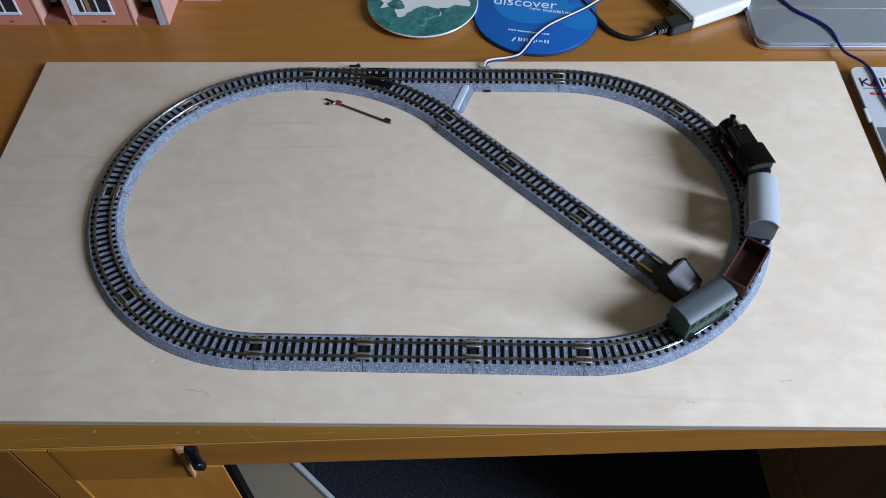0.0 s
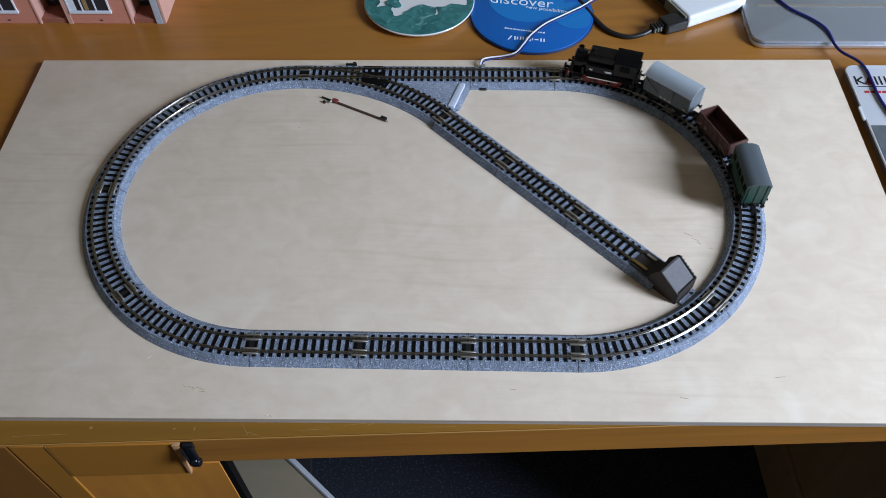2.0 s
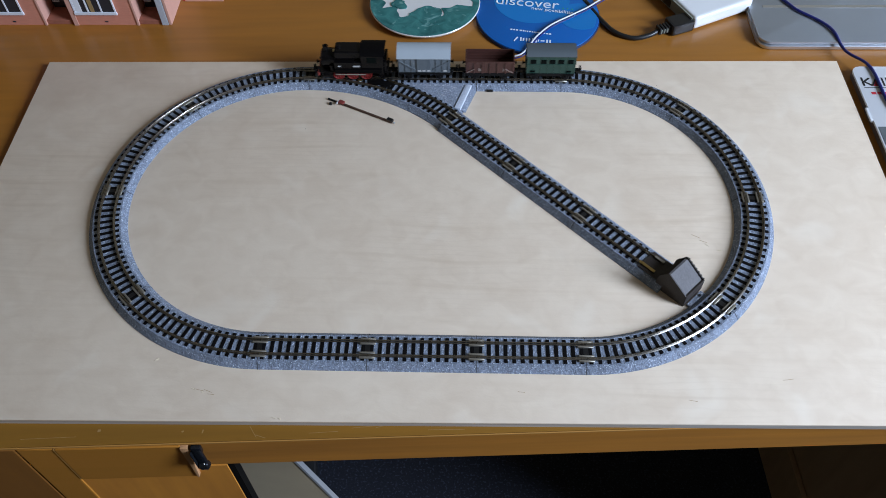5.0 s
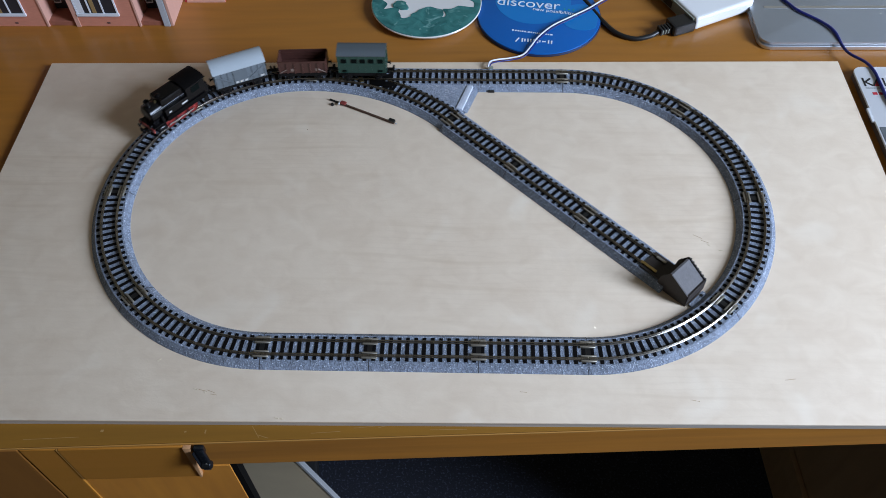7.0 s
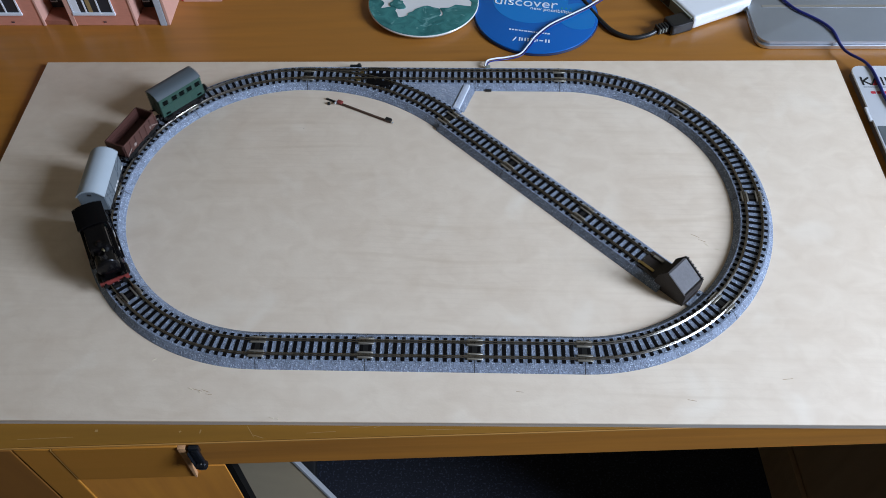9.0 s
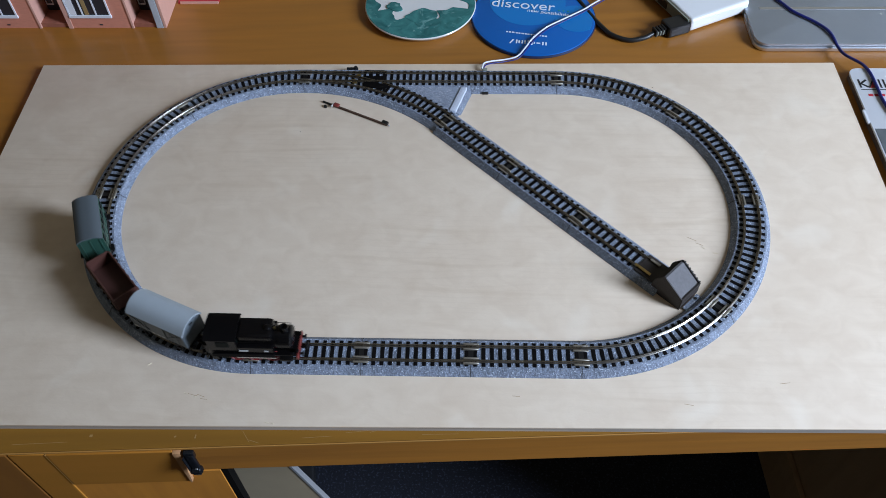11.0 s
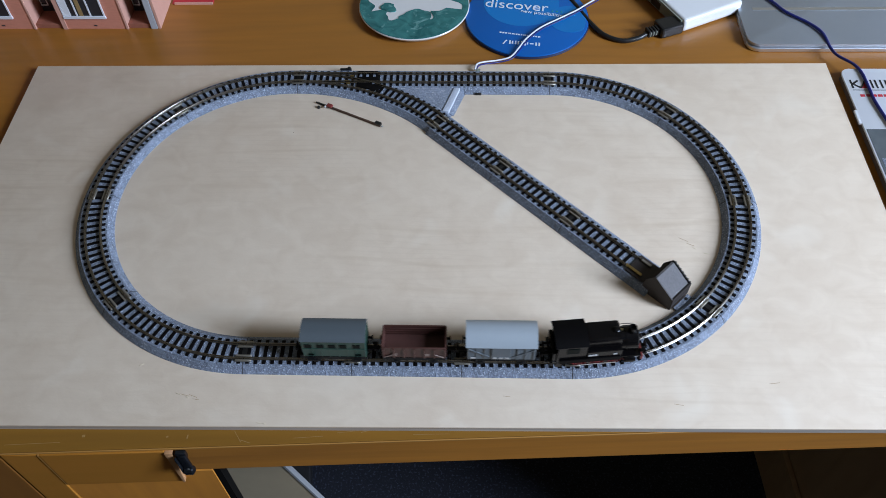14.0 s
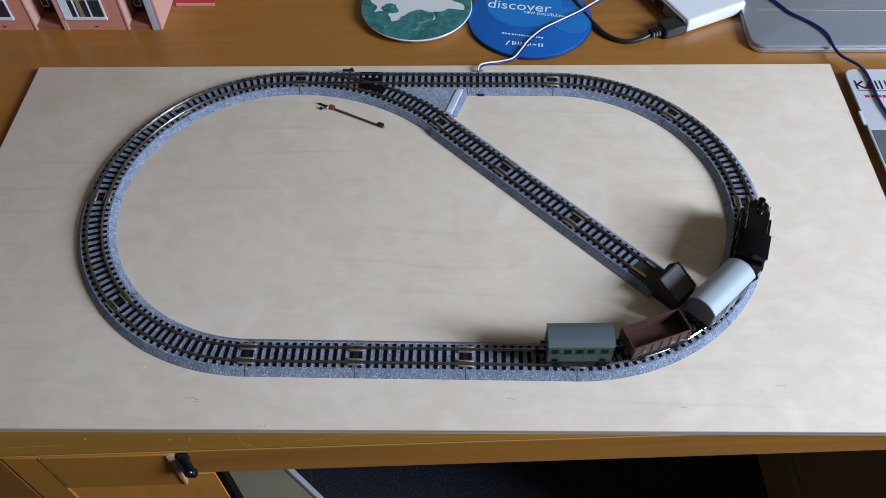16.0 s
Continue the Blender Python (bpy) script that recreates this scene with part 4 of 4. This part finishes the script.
part("lens", lathe([(0.0, 0.0), (0.0012, 0.0), (0.0010, 0.0014), (0.0, 0.0016)], 12), BLACKP, arm, at=pose(0.0035, -0.0036, 0.0))
part("foot", box(0.0490, 0.0538, -0.0006, 0.0020, 0.0006, 0.0028, 0.0005), BLACKP, arm, "black end block")
part("pin", box(0.0544, 0.0556, -0.0004, 0.0006, 0.0006, 0.0014, 0.0003), PIPEGREY, arm)

# ceramic coaster
CO1 = (-0.0114, 0.2126)
co1 = thing("ceramic_coaster", "round white ceramic coaster glazed with teal patches", "coaster", at=(*CO1, DESK_Z))
part("disc", lathe([(0.0, 0.0), (0.0430, 0.0), (0.0448, 0.0010), (0.0478, 0.0040), (0.0482, 0.0048), (0.0478, 0.0054), (0.0, 0.0054)], 64), CERAMIC, co1)

co1.scale = (0.94, 0.94, 1.0)


def blob(cx, cy, r, seed, n=40, squash=1.0, z0=0.0050, z1=0.0058, limit=0.0458):
    rnd = random.Random(seed)
    ph = [rnd.uniform(0, 6.28) for _ in range(4)]
    pts = []
    for i in range(n):
        a = 2 * math.pi * i / n
        q = r * (1 + 0.16 * math.sin(2 * a + ph[0]) + 0.12 * math.sin(3 * a + ph[1]) + 0.07 * math.sin(5 * a + ph[2]) + 0.04 * math.sin(9 * a + ph[3]))
        x, y = cx + q * math.cos(a), cy + q * math.sin(a) * squash
        d = math.hypot(x, y)
        if d > limit:
            x, y = x * limit / d, y * limit / d
        pts.append((x, y))
    return prism(pts, z0, z1)


def crescent(r0, r1, a0, a1, seed, n=48, z1=0.0058):
    """A ring patch with a wavy inner edge."""
    rnd = random.Random(seed)
    ph = [rnd.uniform(0, 6.28) for _ in range(3)]
    out, inn = [], []
    for i in range(n + 1):
        a = radians(a0 + (a1 - a0) * i / n)
        out.append((r1 * math.cos(a), r1 * math.sin(a)))
        q = r0 + 0.0040 * math.sin(5 * a + ph[0]) + 0.0022 * math.sin(9 * a + ph[1]) + 0.0012 * math.sin(17 * a + ph[2])
        inn.append((q * math.cos(a), q * math.sin(a)))
    return prism(out + inn[::-1], 0.0050, z1)


part("glaze_patch", crescent(0.0250, 0.0474, 196, 350, 3), TEAL, co1, "mottled teal glaze")
part("glaze_patch", blob(0.004, -0.020, 0.0150, 5, squash=0.75, z1=0.00595), TEAL, co1, "mottled teal glaze")
part("glaze_patch", crescent(0.0400, 0.0474, 160, 197, 8, z1=0.00565), TEAL, co1)
part("glaze_patch", crescent(0.0380, 0.0474, -12, 60, 9, z1=0.0056), TEAL, co1)
part("glaze_patch", blob(-0.022, -0.005, 0.0062, 12, z1=0.0062), TEAL, co1)
part("glaze_patch", blob(0.010, 0.026, 0.0120, 14, z1=0.0061), TEAL, co1)

# blue round mat
CO2 = (0.0804, 0.2008)
co2 = thing("round_mat", "round blue printed mat with white slogan lettering", "mat", at=(*CO2, DESK_Z))
part("base", lathe([(0.0, 0.0), (0.0500, 0.0), (0.0505, 0.0008), (0.0500, 0.0022), (0.0, 0.0022)], 72), BLUE_EDGE, co2, "dark rubber base")
part("print_face", lathe([(0.0, 0.0021), (0.0497, 0.0021), (0.0494, 0.0029), (0.0482, 0.0032), (0.0, 0.0032)], 72), BLUE, co2)


def lens(x, y, r, clip, z0, z1, n=64):
    pts = []
    for i in range(n):
        a = 2 * math.pi * i / n
        px, py = x + r * math.cos(a), y + r * math.sin(a)
        d = math.hypot(px, py)
        if d > clip:
            px, py = px * clip / d, py * clip / d
        pts.append((px, py))
    return prism(pts, z0, z1)


part("light_disc", lens(-0.004, 0.018, 0.0310, 0.0474, 0.0031, 0.00330), BLUE_LIGHT, co2, "lighter blue printed circle")
part("light_disc", lens(0.034, -0.004, 0.0170, 0.0474, 0.0031, 0.00335), BLUE_LIGHT, co2, "lighter blue printed circle")
words("slogan", "discover", 0.0142, pose(-0.0345, 0.0122, 0.0035, 0, 0, -7.5), PRINTWHITE, co2, "white slogan lettering", 0.0515)
words("slogan_line", "new possibilities", 0.0052, pose(-0.0052, 0.0048, 0.0035, 0, 0, -11), PRINTWHITE, co2, "small white slogan line", 0.0360)
for i in range(3):
    part("dot", lathe([(0.0, 0.0), (0.0006, 0.0), (0.0006, 0.0002), (0.0, 0.0002)], 10), PRINTGREEN, co2, at=pose(0.0210 + i * 0.0036, 0.0062 - i * 0.0006, 0.0034))
# web line and maker's mark as plain bars
x = -0.0225
for w in (0.0016, 0.0016, 0.0016, 0.0005, 0.0014, 0.0014, 0.0005, 0.0013, 0.0014, 0.0010, 0.0007, 0.0009, 0.0013, 0.0014, 0.0005, 0.0013, 0.0014, 0.0020):
    part("web_bar", box(x, x + w, -0.0007, 0.0007, 0.0032, 0.0034), PRINTWHITE, co2, at=pose(0, -0.0252 - 0.19 * x, 0))
    x += w + 0.0006
for x, w, h, sk in ((-0.0190, 0.0010, 0.0056, -26), (-0.0152, 0.0012, 0.0044, 0), (-0.0132, 0.0012, 0.0034, 0), (-0.0108, 0.0012, 0.0040, 0), (-0.0086, 0.0012, 0.0040, 0), (-0.0060, 0.0012, 0.0046, 0), (-0.0034, 0.0013, 0.0050, 0), (-0.0014, 0.0010, 0.0024, 0),
                    (0.0008, 0.0030, 0.0012, 0), (0.0052, 0.0012, 0.0038, 0), (0.0076, 0.0012, 0.0038, 0)):
    part("mark_bar", box(0, w, -h / 2, h / 2, 0.0032, 0.0034), PRINTWHITE, co2, at=pose(x, -0.0325 - 0.12 * (x + 0.02), 0, 0, 0, -6 + sk))


def cable(name, label, pts, r, material, steps=10):
    ob = thing(name, label, "cable")
    part("sheath", tube(spline(pts, steps), r), material, ob)
    return ob


LEAD = [(0.0382, 0.1295, 0.0030), (0.0400, 0.1350, 0.0036), (0.0462, 0.1402, 0.0014), (0.0552, 0.1450, -0.0012), (0.0655, 0.1490, -0.0010), (0.0722, 0.1580, 0.0004), (0.0782, 0.1690, 0.0004), (0.0900, 0.1830, 0.0004), (0.1060, 0.1950, 0.0004), (0.1210, 0.2060, 0.0004), (0.1310, 0.2150, 0.0006), (0.1560, 0.2370, 0.0)]
cw = cable("white_power_lead", "thin white two-core power lead running to the track",
           LEAD, 0.00066, CABLEWHITE)
part("second_core", tube(spline([(x + 0.0010, y - 0.0012, z - 0.0009) for x, y, z in LEAD], 10), 0.00048), CABLEBLUE, cw, "blue second core")
part("lead_plug", box(0.0388, 0.0424, 0.1275, 0.1305, 0.0008, 0.0032, 0.0006), PORTGREY, cw, "grey lead plug")

ck = cable("black_usb_lead", "black rubber lead with moulded plug", [(0.1120, 0.2360, -0.002), (0.1240, 0.2090, -0.0028), (0.1318, 0.1925, -0.0030), (0.1408, 0.1785, -0.0030), (0.1540, 0.1715, -0.0030), (0.1660, 0.1732, -0.0020), (0.1740, 0.1778, -0.0008), (0.1800, 0.1805, 0.0)], 0.0019, CABLEBLACK)
AD_RZ = 27.0
plug = pose(0.1790, 0.1800, 0.0, 0, 0, AD_RZ - 4)
for i in range(4):
    part("strain_rib", box(-0.0060 + i * 0.0026, -0.0042 + i * 0.0026, -0.0034, 0.0034, -0.0030, 0.0030, 0.0008), CABLEBLACK, ck, at=plug)
    if i < 3:
        # grey chips between the ribs paint glints on the black rubber
        part("rib_glint", box(-0.0046 + i * 0.0026, -0.0036 + i * 0.0026, -0.0036, -0.0020, -0.0020, 0.0016, 0.0003), PORTGREY, ck, at=plug)
part("plug_body", box(0.0040, 0.0235, -0.0070, 0.0074, -0.0046, 0.0046, 0.0018), CABLEBLACK, ck, "black moulded plug", at=plug)

hub = thing("white_adapter_box", "white plastic adapter box with rounded edges", "adapter", at=(0.2026, 0.1826, DESK_Z), rz=AD_RZ)
part("case", box(0.0, 0.0570, 0.0, 0.0800, 0.0010, 0.0125, 0.0030, seg=4), WHITEPLASTIC, hub)
part("port_end", box(-0.0012, 0.0004, 0.0030, 0.0760, 0.0022, 0.0112, 0.0004), PORTGREY, hub, "grey green end with ports")
part("port", box(-0.0016, -0.0010, 0.0300, 0.0420, 0.0035, 0.0095, 0.0002), BLACKP, hub, "dark port opening")
part("emblem", lathe([(0.0, 0.0), (0.0050, 0.0), (0.0050, 0.0002), (0.0044, 0.0002), (0.0044, 0.0001), (0.0, 0.0001)], 24), PORTGREY, hub, at=pose(0.0180, 0.0360, 0.01245))
for fx, fy in ((0.006, 0.006), (0.051, 0.006), (0.006, 0.074), (0.051, 0.074)):
    part("foot", box(fx - 0.003, fx + 0.003, fy - 0.003, fy + 0.003, 0.0, 0.0012), BLACKP, hub)

lap = thing("closed_laptop", "closed silver aluminium laptop with rounded corners", "laptop", at=(0.2496, 0.1604, DESK_Z), rz=0.5)


def rounded_slab(x0, x1, y0, y1, r, z0, z1, bev):
    pts = []
    for cx, cy, a0 in ((x1 - r, y0 + r, -90), (x1 - r, y1 - r, 0), (x0 + r, y1 - r, 90), (x0 + r, y0 + r, 180)):
        for i in range(8):
            a = radians(a0 + 90 * i / 7)
            pts.append((cx + r * math.cos(a), cy + r * math.sin(a)))
    return prism(pts, z0, z1, bev)


part("lower_case", rounded_slab(0.0, 0.30, 0.0, 0.21, 0.009, 0.0006, 0.0034, 0.0008), ALU_EDGE, lap, "bright aluminium rim")
part("lid", rounded_slab(0.0006, 0.2994, 0.0016, 0.2094, 0.009, 0.0040, 0.0066, 0.0008), ALU, lap, "satin silver lid")
part("lid_gap", rounded_slab(0.002, 0.298, 0.003, 0.208, 0.008, 0.0033, 0.0041, 0.0), BLACKP, lap)
part("rubber_foot", box(0.01, 0.29, 0.012, 0.20, 0.0, 0.0008), BLACKP, lap)
# thin brighter line laid across the lid
part("hinge_bar", box(0.012, 0.30, 0.0440, 0.0474, 0.0065, 0.0069, 0.0003), ALU_EDGE, lap, "bright line across the lid")

cb = cable("blue_lead", "thin dark blue lead crossing the laptop and carton", [(0.262, 0.240, 0.0030), (0.2785, 0.2140, 0.0030), (0.2865, 0.2005, 0.0030), (0.3005, 0.1870, 0.0030), (0.3082, 0.1745, 0.0030), (0.3108, 0.1580, 0.0016), (0.3135, 0.1478, 0.0024), (0.3212, 0.1362, 0.0040), (0.3242, 0.1255, 0.0044), (0.3246, 0.1090, 0.0044), (0.3250, 0.0930, 0.0044), (0.330, 0.060, 0.0044)], 0.0011, CABLEBLUE)

carton = thing("track_carton", "flat white carton with red and black print on the desk", "carton", at=(0.3107, 0.0022, DESK_Z), rz=0.2)
part("tray", box(0.0012, 0.20, -0.10, 0.1280, 0.0, 0.0062, 0.0008), BOXSIDE, carton, "brown carton side")
part("lid_sheet", rounded_slab(0.0, 0.20, -0.10, 0.1300, 0.006, 0.0063, 0.0080, 0.0004), BOXWHITE, carton)
part("tab", box(-0.0020, 0.004, 0.0720, 0.0860, 0.0060, 0.0079, 0.0008), BOXWHITE, carton, "torn white flap")
part("photo_print", box(0.0010, 0.195, -0.098, 0.0660, 0.0079, 0.0082), BOXGREY, carton, "grey printed picture")
part("photo_strip", box(0.0030, 0.195, 0.0300, 0.0380, 0.0081, 0.0084), BALLAST_DARK, carton)
# maker's mark as plain shapes
for x, w in ((0.0033, 0.0013), (0.0180, 0.0012), (0.0212, 0.0012), (0.0250, 0.0012), (0.0285, 0.0012)):
    part("mark_bar", box(x, x + w, 0.1085, 0.1175, 0.0079, 0.0082), PRINTBLACK, carton)
for sk in (-40, 40):
    part("mark_bar", box(0.0, 0.0060, -0.0007, 0.0007, 0.0079, 0.0082), PRINTBLACK, carton, at=pose(0.0048, 0.1130, 0, 0, 0, sk))
part("mark_triangle", prism([(0.0098, 0.1085), (0.0165, 0.1085), (0.0150, 0.1180)], 0.0079, 0.0083), PRINTRED, carton, "red printed triangle")
part("mark_triangle", prism([(0.0092, 0.1085), (0.0104, 0.1085), (0.0154, 0.1180), (0.0144, 0.1180)], 0.0081, 0.0085), PRINTBLACK, carton)
part("mark_rule", box(0.0033, 0.060, 0.1062, 0.1067, 0.0079, 0.0082), PRINTBLACK, carton)
for i in range(7):
    part("red_bar", box(0.0068 + i * 0.0042, 0.0100 + i * 0.0042, 0.0994, 0.1018, 0.0079, 0.0082), PRINTRED, carton)

# card model house
house = thing("card_model_house", "printed brick card model house with white windows", "model house", at=(-0.219, 0.1868, DESK_Z), rz=0.5)
HH = 0.105


def bay(x0, x1):
    b = part("bay_wall", box(x0, x1, 0.0, 0.020, 0.0, HH, 0.0004), CARDPINK, house, "printed brick bay wall")
    part("bay_edge", box(x1 - 0.0006, x1 + 0.0012, -0.0006, 0.020, 0.0, HH, 0.0002), CARDLIGHT, house, "pale card edge")
    part("bay_edge", box(x0 - 0.0030, x0 + 0.0006, -0.0006, 0.020, 0.0, HH, 0.0002), CARDLIGHT, house, "pale card edge")
    wx0, wx1 = x0 + 0.0020, x1 - 0.0145
    w = part("window", box(wx0, wx1, -0.0004, 0.0012, 0.0125, 0.046), CARDDARK, house, "dark printed window")
    part("sill", box(wx0 - 0.0008, wx1 + 0.0010, -0.0014, 0.0012, 0.0105, 0.0130, 0.0003), CARDWHITE, w, "white window sill")
    n = 3
    for i in range(n + 1):
        x = wx0 + i * (wx1 - wx0) / n
        part("glazing_bar", box(x - 0.0006, x + 0.0006, -0.0009, 0.0008, 0.0130, 0.046), CARDWHITE, w)
    part("glazing_bar", box(wx0, wx1, -0.0009, 0.0008, 0.0290, 0.0302), CARDWHITE, w)
    part("curtain", box(wx0 + 0.0128, wx0 + 0.0160, -0.0006, 0.0010, 0.0132, 0.040), CARDOCHRE, w, "ochre printed curtain")
    part("curtain", box(wx0 + 0.0008, wx0 + 0.0060, -0.0006, 0.0010, 0.0132, 0.040), BOXWHITE, w, "pale printed curtain")
    part("grate", box(x1 - 0.026, x1 - 0.0235, -0.0003, 0.0006, 0.0030, 0.0040), CARDDARK, house)


bay(-0.0735, -0.0245)
bay(-0.1500, -0.1000)
# recess shade is put into this wall's darker brick colour
part("main_wall", box(-0.2300, 0.0, 0.0205, 0.070, 0.0, HH, 0.0004), CARDSHADE, house, "brick wall behind the bays, shade painted into its colour")
for x0, x1 in ((-0.0232, -0.0050), (-0.0988, -0.0765)):
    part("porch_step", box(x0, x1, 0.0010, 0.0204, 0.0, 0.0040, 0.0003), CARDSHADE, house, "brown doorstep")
    d = part("door", box(x0 + 0.0015, x0 + 0.0125, 0.0185, 0.0204, 0.0041, 0.040), CARDDARK, house, "dark printed door")
    part("door_panel", box(x0 + 0.0020, x0 + 0.0026, 0.0176, 0.0184, 0.0100, 0.030), CARDWHITE, d)
    part("door_panel", box(x0 + 0.0072, x0 + 0.0078, 0.0176, 0.0184, 0.0100, 0.030), CARDWHITE, d)
    part("door_panel", box(x0 + 0.0020, x0 + 0.0078, 0.0176, 0.0184, 0.0098, 0.0106), CARDWHITE, d)
part("pilaster", box(-0.0048, 0.0004, -0.0004, 0.0204, 0.0, HH, 0.0004), PIPEGREY, house, "grey white corner pilaster")
part("side_wall", box(0.0008, 0.0030, 0.0, 0.070, 0.0, HH, 0.0003), CARDLIGHT, house, "pale pink gable side")
part("roof", box(-0.232, 0.004, -0.004, 0.074, HH, HH + 0.002), GREENROOF, house)

scrap = thing("card_offcut", "red printed card offcut lying on the desk", "card offcut", at=(-0.2140, 0.2190, DESK_Z), rz=1.0)
part("sheet", box(0.0, 0.0340, 0.0, 0.030, 0.0, 0.0012, 0.0002), PRINTRED, scrap)
part("trim", box(0.0020, 0.0340, -0.0008, 0.0006, 0.0, 0.0020, 0.0002), CARDLIGHT, scrap)

# scuffs scored into the veneer
for x, y, ln, rz in ((-0.1240, -0.1425, 0.0070, -14), (-0.1185, -0.1432, 0.0050, -20), (-0.1165, -0.1452, 0.0040, -8), (0.1700, -0.0290, 0.0060, -30), (0.1740, -0.0330, 0.0050, -24), (0.1500, -0.1440, 0.0050, -10), (0.2050, -0.1300, 0.0060, 8), (0.0560, -0.1405, 0.0040, -6)):
    part("scuff", box(-ln / 2, ln / 2, -0.00014, 0.00014, -0.0001, 0.00006), SCUFF, ply, "tan scuff in the veneer", pose(x, y, 0, 0, 0, rz))
# wood slivers on the board and nicks on the desk edge
rnd = random.Random(4)
for x, y, ln in ((-0.1270, -0.1420, 0.0026), (-0.1215, -0.1440, 0.0012), (-0.0790, -0.1588, 0.0020), (-0.0760, -0.1592, 0.0012), (0.176, -0.036, 0.002), (0.183, -0.040, 0.0030), (-0.152, -0.124, 0.0025)):
    sv = tagged(part("wood_sliver", box(-ln / 2, ln / 2, -0.00022, 0.00022, 0.0, 0.00035, 0.0001), SHAVING, at=pose(x, y, 0.0, 0, 0, rnd.uniform(-40, 40))), "tiny pale wood sliver on the plywood", "wood sliver", "slivers on the board")
for x, y in ((-0.0905, 0.0640), (0.1640, 0.1130)):
    tagged(part("dust_speck", lathe([(0.0, 0.0), (0.00028, 0.0), (0.0002, 0.0002), (0.0, 0.0002)], 8), RUST, at=pose(x, y, 0.0)), "tiny dark speck of dust on the plywood", "dust speck", "specks on the board")


# ---- motion of the train ----
TOTAL = 2 * math.pi * R + 4 * S
RUN = [(0.0, 0.3056), (2.0, 0.4232), (4.0, 0.5455), (6.5, 0.7150), (7.5, 0.7855), (9.0, 0.8875), (11.5, 1.0478), (12.5, 1.1095), (14.0, 1.2105), (15.0, 1.2780), (16.0, 1.3425)]
OFFSETS = ((loco, 0.0022), (van, -0.0510), (opn, -0.0988), (grn, -0.1427))


def place(s):
    """The point on the oval's centre line s metres on from the middle of the front straight."""
    s %= TOTAL
    if s < S:
        return s, -R
    s -= S
    if s < math.pi * R:
        a = s / R - math.pi / 2
        return S + R * math.cos(a), R * math.sin(a)
    s -= math.pi * R
    if s < 2 * S:
        return S - s, R
    s -= 2 * S
    if s < math.pi * R:
        a = s / R + math.pi / 2
        return -S + R * math.cos(a), R * math.sin(a)
    return -S + s - math.pi * R, -R


def travelled(t):
    """Smooth way of the locomotive through the RUN table."""
    k = max(i for i in range(len(RUN) - 1) if RUN[i][0] <= t + 1e-9)

    def slope(i):
        a, b = RUN[max(i - 1, 0)], RUN[min(i + 1, len(RUN) - 1)]
        return (b[1] - a[1]) / (b[0] - a[0])

    (t0, s0), (t1, s1) = RUN[k], RUN[k + 1]
    h = t1 - t0
    u = (t - t0) / h
    return (2 * u ** 3 - 3 * u * u + 1) * s0 + (u ** 3 - 2 * u * u + u) * h * slope(k) + (3 * u * u - 2 * u ** 3) * s1 + (u ** 3 - u * u) * h * slope(k + 1)


def standing(s, half=0.0105):
    (xa, ya), (xb, yb) = place(s - half), place(s + half)
    return pose((xa + xb) / 2, (ya + yb) / 2, 0, 0, 0, math.degrees(math.atan2(yb - ya, xb - xa)))


def motions():
    times = [i / 10 for i in range(161)]
    for veh, off in OFFSETS:
        walk(veh, [(t, standing(travelled(t) + off)) for t in times])
    fine = [i / 30 for i in range(481)]
    for w, x, r in WHEELS:
        walk(w, [(t, pose(x, 0, GROUND + r, 0, math.degrees((travelled(t) - RUN[0][1]) / r), 0)) for t in fine])
    for i, rod in enumerate(RODS):
        rows = []
        for t in fine:
            a = (travelled(t) - RUN[0][1]) / 0.0042 + i * math.pi / 2
            rows.append((t, pose(0.0016 * math.cos(a), 0, GROUND + 0.0042 - 0.0016 * math.sin(a))))
        walk(rod, rows)


motions()
